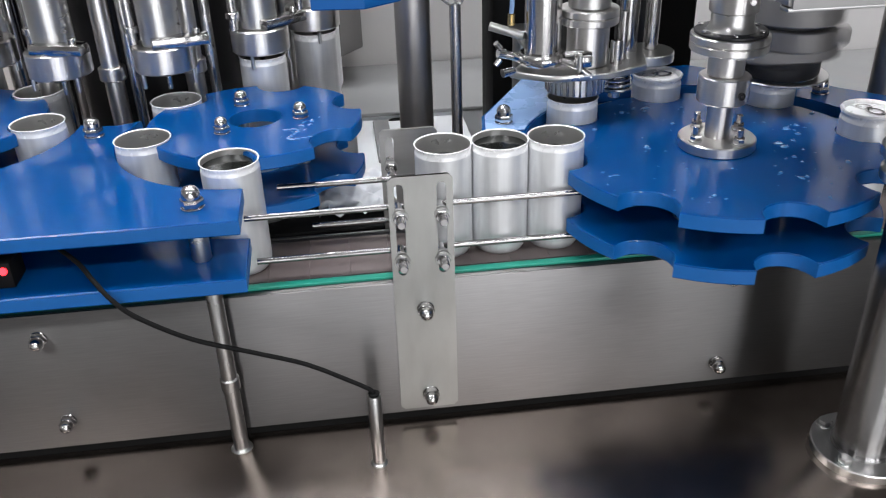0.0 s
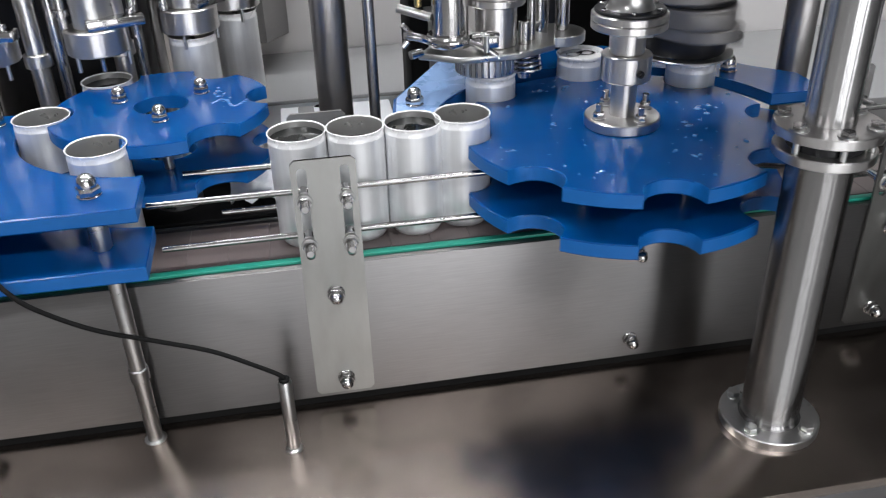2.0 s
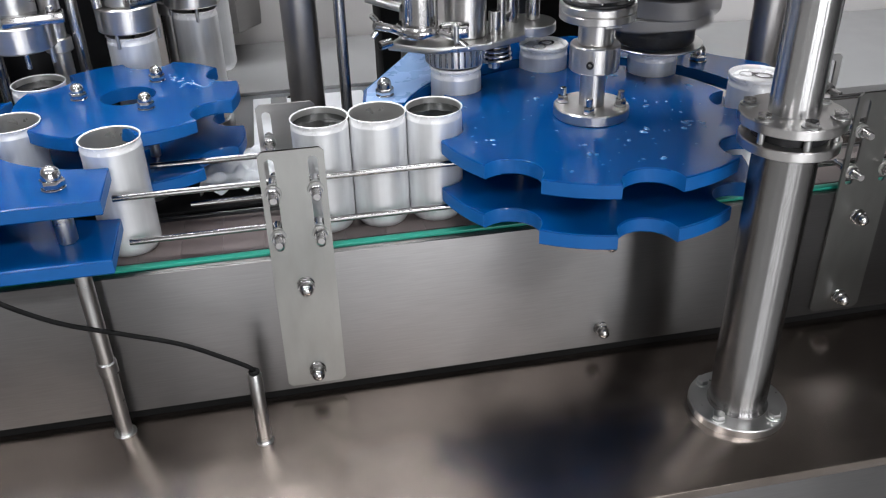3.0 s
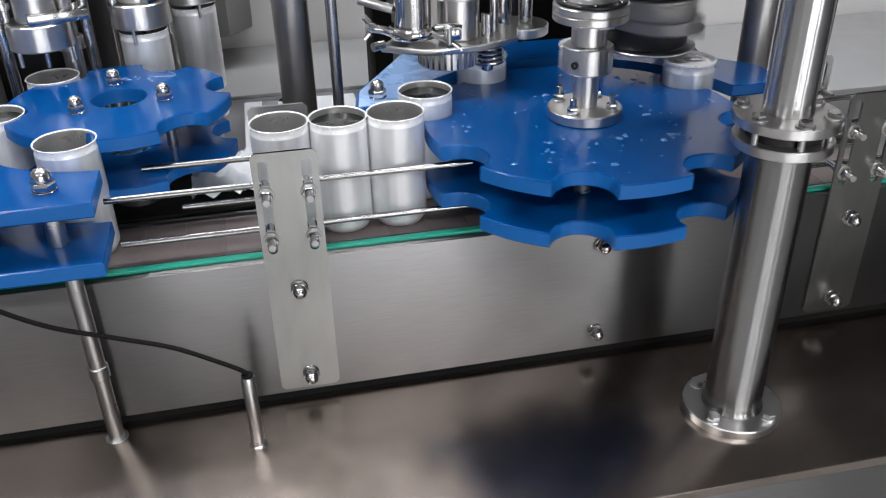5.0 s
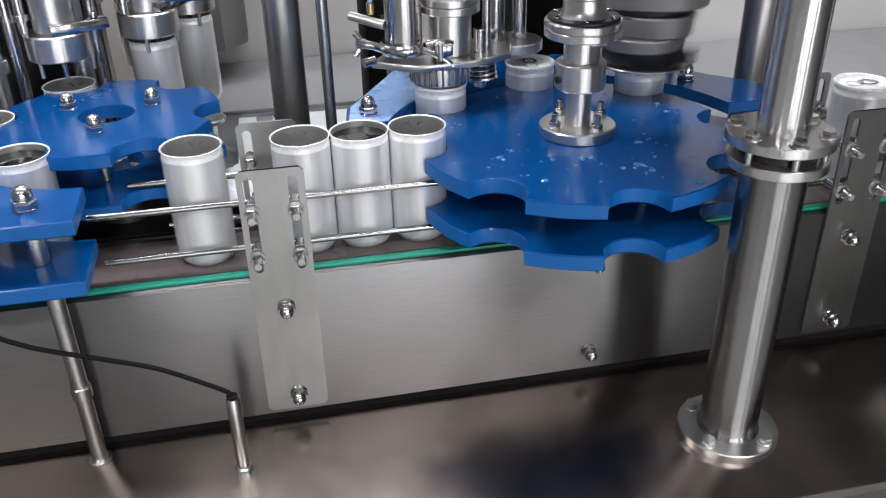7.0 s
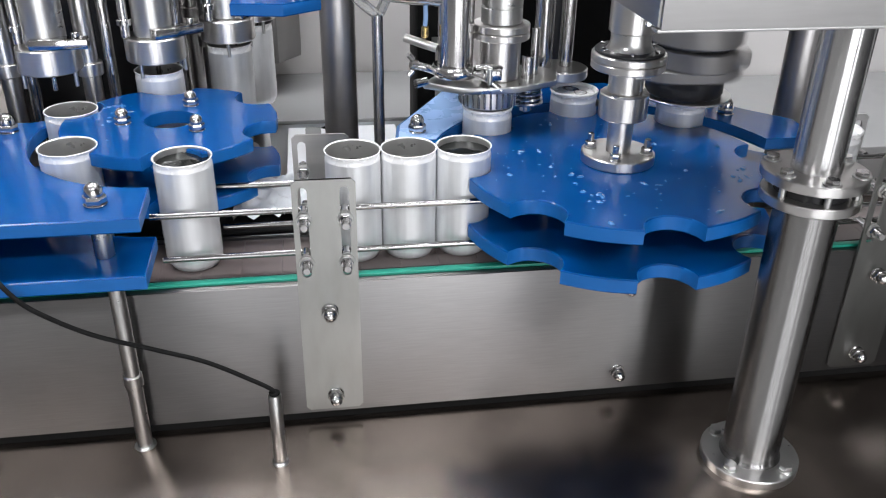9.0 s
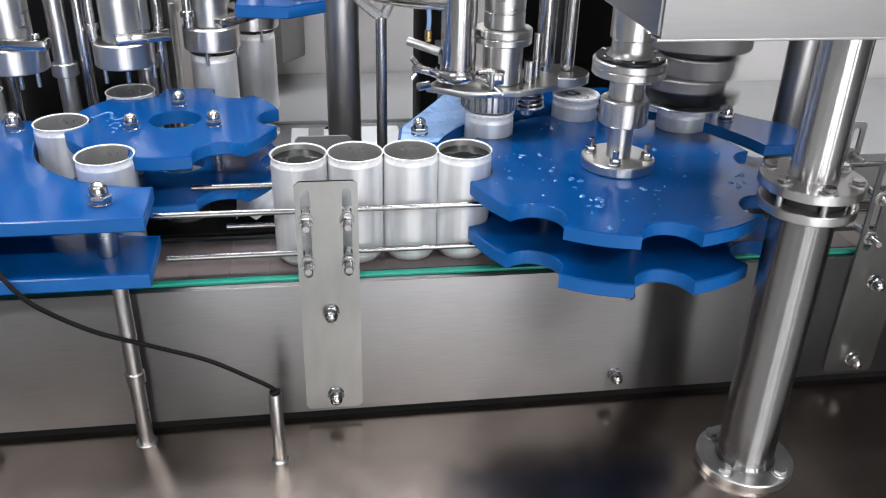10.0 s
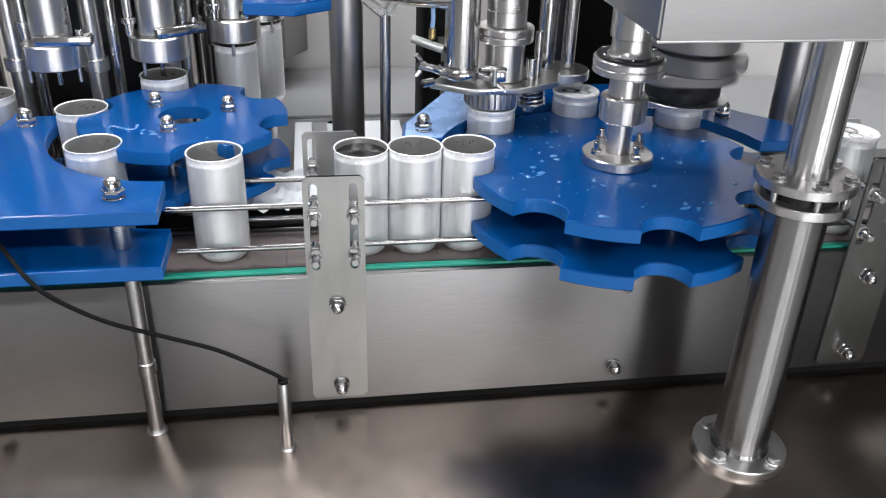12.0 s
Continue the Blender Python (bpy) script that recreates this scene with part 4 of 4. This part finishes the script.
# ---- filler ----


def filler():
    c = thing("filler_carousel", "rotating steel filler carousel with twelve filling valves", "filler", pose(*FC, 0))
    part("drum", lathe([(0, 0.0), (0.120, 0.0), (0.120, 0.05), (0.10, 0.06), (0.10, 0.62), (0, 0.62)], 64), DARKMETAL, c, "dark central drum")
    part("valve_ring", ring(0.10, 0.178, 0.43, 0.455, 0.002, 64), SATIN, c)
    part("lift_ring", ring(0.10, 0.178, 0.06, 0.09, 0.002, 64), SATIN, c)
    first = None
    for k in range(12):
        a = 30 * k
        at = pose(*around((0, 0), FR, a), 0, 0, 0, a)
        if first is None:
            bm = rod(0.0325, 0.3050, 0.3320, 0.0015, 48)
            first = [part("valve_body", bm, TURNED, c, "turned filling valve", at)]
            bm = rod(0.0210, 0.3320, 0.4800, 0.001, 32)
            block(-0.062, -0.013, 0.4305, 0.0, 0.013, 0.4500, 0.002, bm)
            body = first[0]
            first.append(part("valve_stem", bm, SATIN, body))
            bm = block(0.012, -0.012, 0.3324, 0.030, 0.046, 0.3430, 0.0015)
            rod(0.004, 0.343, 0.349, 0.0005, 12, bm, pose(0.021, 0.034, 0))
            first.append(part("valve_lever", bm, CHROME, body))
            bm = rod(0.0026, 0.2820, 0.3050, 0.0006, 14)
            first.append(part("fill_tube", bm, CHROME, body))
            for turn in (60, 180, 300):
                bm = rod(0.0021, 0.2900, 0.3056, 0.0004, 12, None, pose(*around((0, 0), 0.0298, turn), 0))
                first.append(part("bell_leg", bm, SATIN, body))
            bm = rod(0.0050, 0.3320, 0.44, 0.0006, 16, None, pose(-0.006, -0.029, 0))
            rod(0.0078, 0.345, 0.352, 0.0006, 16, bm, pose(-0.006, -0.029, 0))
            first.append(part("tie_rod", bm, CHROME, body))
            bm = rod(0.0105, 0.09, 0.45, 0.001, 20, None, pose(-0.046, 0.030, 0))
            rod(0.0145, 0.285, 0.300, 0.001, 20, bm, pose(-0.046, 0.030, 0))
            first.append(part("guide_column", bm, TURNED, c, at=at))
            bm = rod(0.0065, 0.09, 0.45, 0.001, 16, None, pose(-0.050, -0.034, 0))
            first.append(part("guide_rod", bm, CHROME, c, at=at))
            bm = rod(0.0250, 0.1580, 0.1640, 0.001, 32)
            rod(0.0120, 0.075, 0.1580, 0.001, 24, bm)
            block(-0.055, -0.008, 0.075, 0.0, 0.008, 0.09, 0.001, bm)
            first.append(part("can_lift", bm, SATIN, c, "lifting pad for a can", at))
        else:
            copy = share(first[0], at)
            for f in first[1:]:
                if f.parent == body:
                    share(f, pose(0, 0, 0), copy)
                else:
                    share(f, at)
    return c


FILLER = filler()


def blue_bar():
    b = thing("blue_stop", "small blue plastic block fixed above the filler rim", "stop block")
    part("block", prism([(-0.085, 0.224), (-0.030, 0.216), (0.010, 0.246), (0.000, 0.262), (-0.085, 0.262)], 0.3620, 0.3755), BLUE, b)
    part("hanger", rod(0.007, 0.3755, 0.705), SATIN, b, at=pose(-0.020, 0.250, 0))
    part("arm", block(-0.035, 0.238, 0.705, 0.199, 0.262, 0.725, 0.001), SATIN, b)


blue_bar()


def bead(bm, x, y, z, s, long, turn):
    """One flat water bead, drawn out along its own way."""
    lathe([(s * 1.2, z + 0.0002), (s, z + s * 0.35), (s * 0.6, z + s * 0.6), (0, z + s * 0.68)], 8, bm,
          Matrix.Translation((x, y, 0)) @ Matrix.Rotation(radians(turn), 4, "Z") @ Matrix.Diagonal((long, 1, 1, 1)))


def droplets():
    rng = random.Random(4)
    bm = bmesh.new()
    for i in range(120):
        a, r = rng.uniform(0, 360), 0.148 * math.sqrt(rng.uniform(0.12, 1))
        d = (a + 22.5) % 45 - 22.5
        if abs(d) < 11 and r > 0.118:
            continue
        s = rng.uniform(0.0005, 0.0012) if rng.random() < 0.88 else rng.uniform(0.0014, 0.0024)
        bead(bm, *around((0, 0), r, a), ZD, s, rng.uniform(0.8, 2.0), rng.uniform(0, 180))
    for i in range(0, 9, 2):      # small puddles of beads run together near the rim
        a, r = 45 * i + rng.uniform(14, 31), rng.uniform(0.085, 0.143)
        for k in range(rng.randint(3, 4)):
            x, y = around((0, 0), r + rng.uniform(-0.007, 0.007), a + rng.uniform(-4, 4))
            bead(bm, x, y, ZD, rng.uniform(0.0008, 0.0022), rng.uniform(1.0, 2.6), rng.uniform(0, 180))
    tagged(part("water", bm, WATER, RIGHT_STAR, "scattered water drops", smooth=80), kind="stuff")
    bm = bmesh.new()
    for i in range(16):
        a, r = rng.gauss(208, 30), rng.uniform(0.050, 0.080)
        bead(bm, *around((0, 0), r, a), ZL, rng.uniform(0.0005, 0.0014), rng.uniform(1.0, 3.0), rng.uniform(0, 180))
    for k in range(16):           # a thin trickle across the disc
        bead(bm, *around((0, 0), 0.052 + 0.0022 * k, 196 + 9 * math.sin(0.45 * k)), ZL, 0.0011, 2.2, 196 + 25 * math.cos(0.45 * k))
    tagged(part("water", bm, WATER, LEFT_STAR, "thin trickle and drops of water", smooth=80), kind="stuff")


droplets()

# ---- motions ----


def ease(u):
    u = min(1.0, max(0.0, u))
    return u * u * (3 - 2 * u)


MID = 2.33        # middle of the first index step
STEP = 1.0
HANDOFF = 6.963   # seconds that a can rides on the left wheel


def steps(t):
    """How many pockets the right wheel has gone on since its step in the middle of which the clip's count is nought."""
    k = math.floor((t - (MID - STEP / 2)) / PITCH)
    return k + ease((t - (MID - STEP / 2) - k * PITCH) / STEP)


def can_place(k, t):
    """The place of can k, which leaves the left wheel at its own time."""
    t0 = 11.22 + PITCH * k
    lead = t - t0
    zc = ZC
    up = 0.0255 * (1 - ease((lead + 8.05) / 1.2))
    if lead < -HANDOFF:
        x, y = around(FC, FR, 296 + 30 / PITCH * (-HANDOFF - lead))
        return x, y, zc + up
    if lead < 0:
        x, y = around(LW, LR, 270 + 60 / PITCH * lead)
        return x, y, zc + up
    slot = steps(t) - (k + 4)        # index steps that this can has made
    base = -0.0235
    ride = [(0.0, -0.148), (0.40, -0.131), (0.78, -0.110), (0.99, -0.092), (1.20, -0.0655), (1.57, -0.0235), (99.0, -0.0235)]
    for (a, b), (c, d) in zip(ride, ride[1:]):
        if a <= lead <= c:
            x = b + (d - b) * (lead - a) / (c - a)
    if slot <= 0:
        return x, LANE, zc
    if slot <= 3:
        return max(x, base + slot * 0.0533), LANE, zc
    ang = 180 - 45 * (slot - 3)
    if ang > 0:
        x, y = around(RW, 0.1556, ang)
        return x, y, zc
    # off the wheel: the chain carries it on
    t_off = MID + STEP / 2 + PITCH * (k + 10)
    return RW[0] + 0.1556 + 0.1 * max(0, t - t_off), LANE, zc


def lid_place(k, t):
    slot = steps(t) - (k + 4)
    if slot < 4:
        x, y = around(RW, 0.1556, 135)
        return x, y, 0.2830 + 0.0030 * max(0.0, 4 - slot)
    x, y, z = can_place(k, t)
    return x, y, z + CAN_H


def can_rows(place, k):
    rows = [(i / 10, place(k, i / 10)) for i in range(121)]
    keep = [rows[0]]
    for i in range(1, 120):
        a, b, c = rows[i - 1][1], rows[i][1], rows[i + 1][1]
        if max(abs(2 * q - p - r) for p, q, r in zip(a, b, c)) > 2e-5:
            keep.append(rows[i])
        elif i % 5 == 0:
            keep.append(rows[i])
    keep.append(rows[-1])
    return keep


def motions():
    walk(CHAIN, [(0, pose(0, 0, 0)), (6, pose(0.6, 0, 0)), (12, pose(1.2, 0, 0))])
    walk(RIGHT_STAR, [(i / 10, pose(*RW, 0, 0, 0, -45 * steps(i / 10))) for i in range(121)])
    walk(LEFT_STAR, [(i / 2, pose(*LW, 0, 0, 0, -4.7 + 60 / PITCH * (i / 2 - 11.04))) for i in range(25)])
    walk(INFEED_STAR, [(i / 2, pose(*IW, 0, 0, 0, -42 + 60 / PITCH * (i / 2))) for i in range(25)])
    walk(FILLER, [(i / 2, pose(*FC, 0, 0, 0, 296 - 30 / PITCH * (i / 2 - 11.22 + HANDOFF))) for i in range(25)])
    sx, sy = around(RW, 0.1556, 45)
    walk(SEAMER, [(i / 30, pose(sx, sy, 0, 0, 0, -76 * i)) for i in range(361)])
    span = list(range(-13, 6))
    full = (-11, -9, -6, -4, -1)      # cans filled to the neck; the drink stands lower in the others
    unused = [CAN0, CAN1]

    def fresh(kind):
        if kind in unused:
            unused.remove(kind)
            return kind
        return copy_thing(kind, pose(0, 0, 0))
    cans = [fresh(CAN0 if k in full else CAN1) for k in span] + [fresh(CAN1) for _ in range(8)]
    lids = [LID0] + [copy_thing(LID0, pose(0, 0, 0)) for _ in range(8)]
    for can, k in zip(cans, span):
        walk(can, [(t, pose(*p)) for t, p in can_rows(can_place, k)])
    for lid, k in zip(lids, range(-12, -3)):
        walk(lid, [(t, pose(*p, 0, 0, 40 * k)) for t, p in can_rows(lid_place, k)])
    for can, j in zip(cans[len(span):], range(-5, 3)):
        rows = []
        for i in range(0, 25):
            t = i / 2
            a = -15 + 60 / PITCH * t + 60 * j
            if a < 52:
                x, y = around(IW, LR, a)
                rows.append((t, pose(x, y, ZC)))
            else:
                x, y = around(FC, FR, 232 - 30 * (a - 52) / 60)
                rows.append((t, pose(x, y, ZC + 0.0255 * ease((a - 52) / 40))))
        walk(can, rows)


motions()
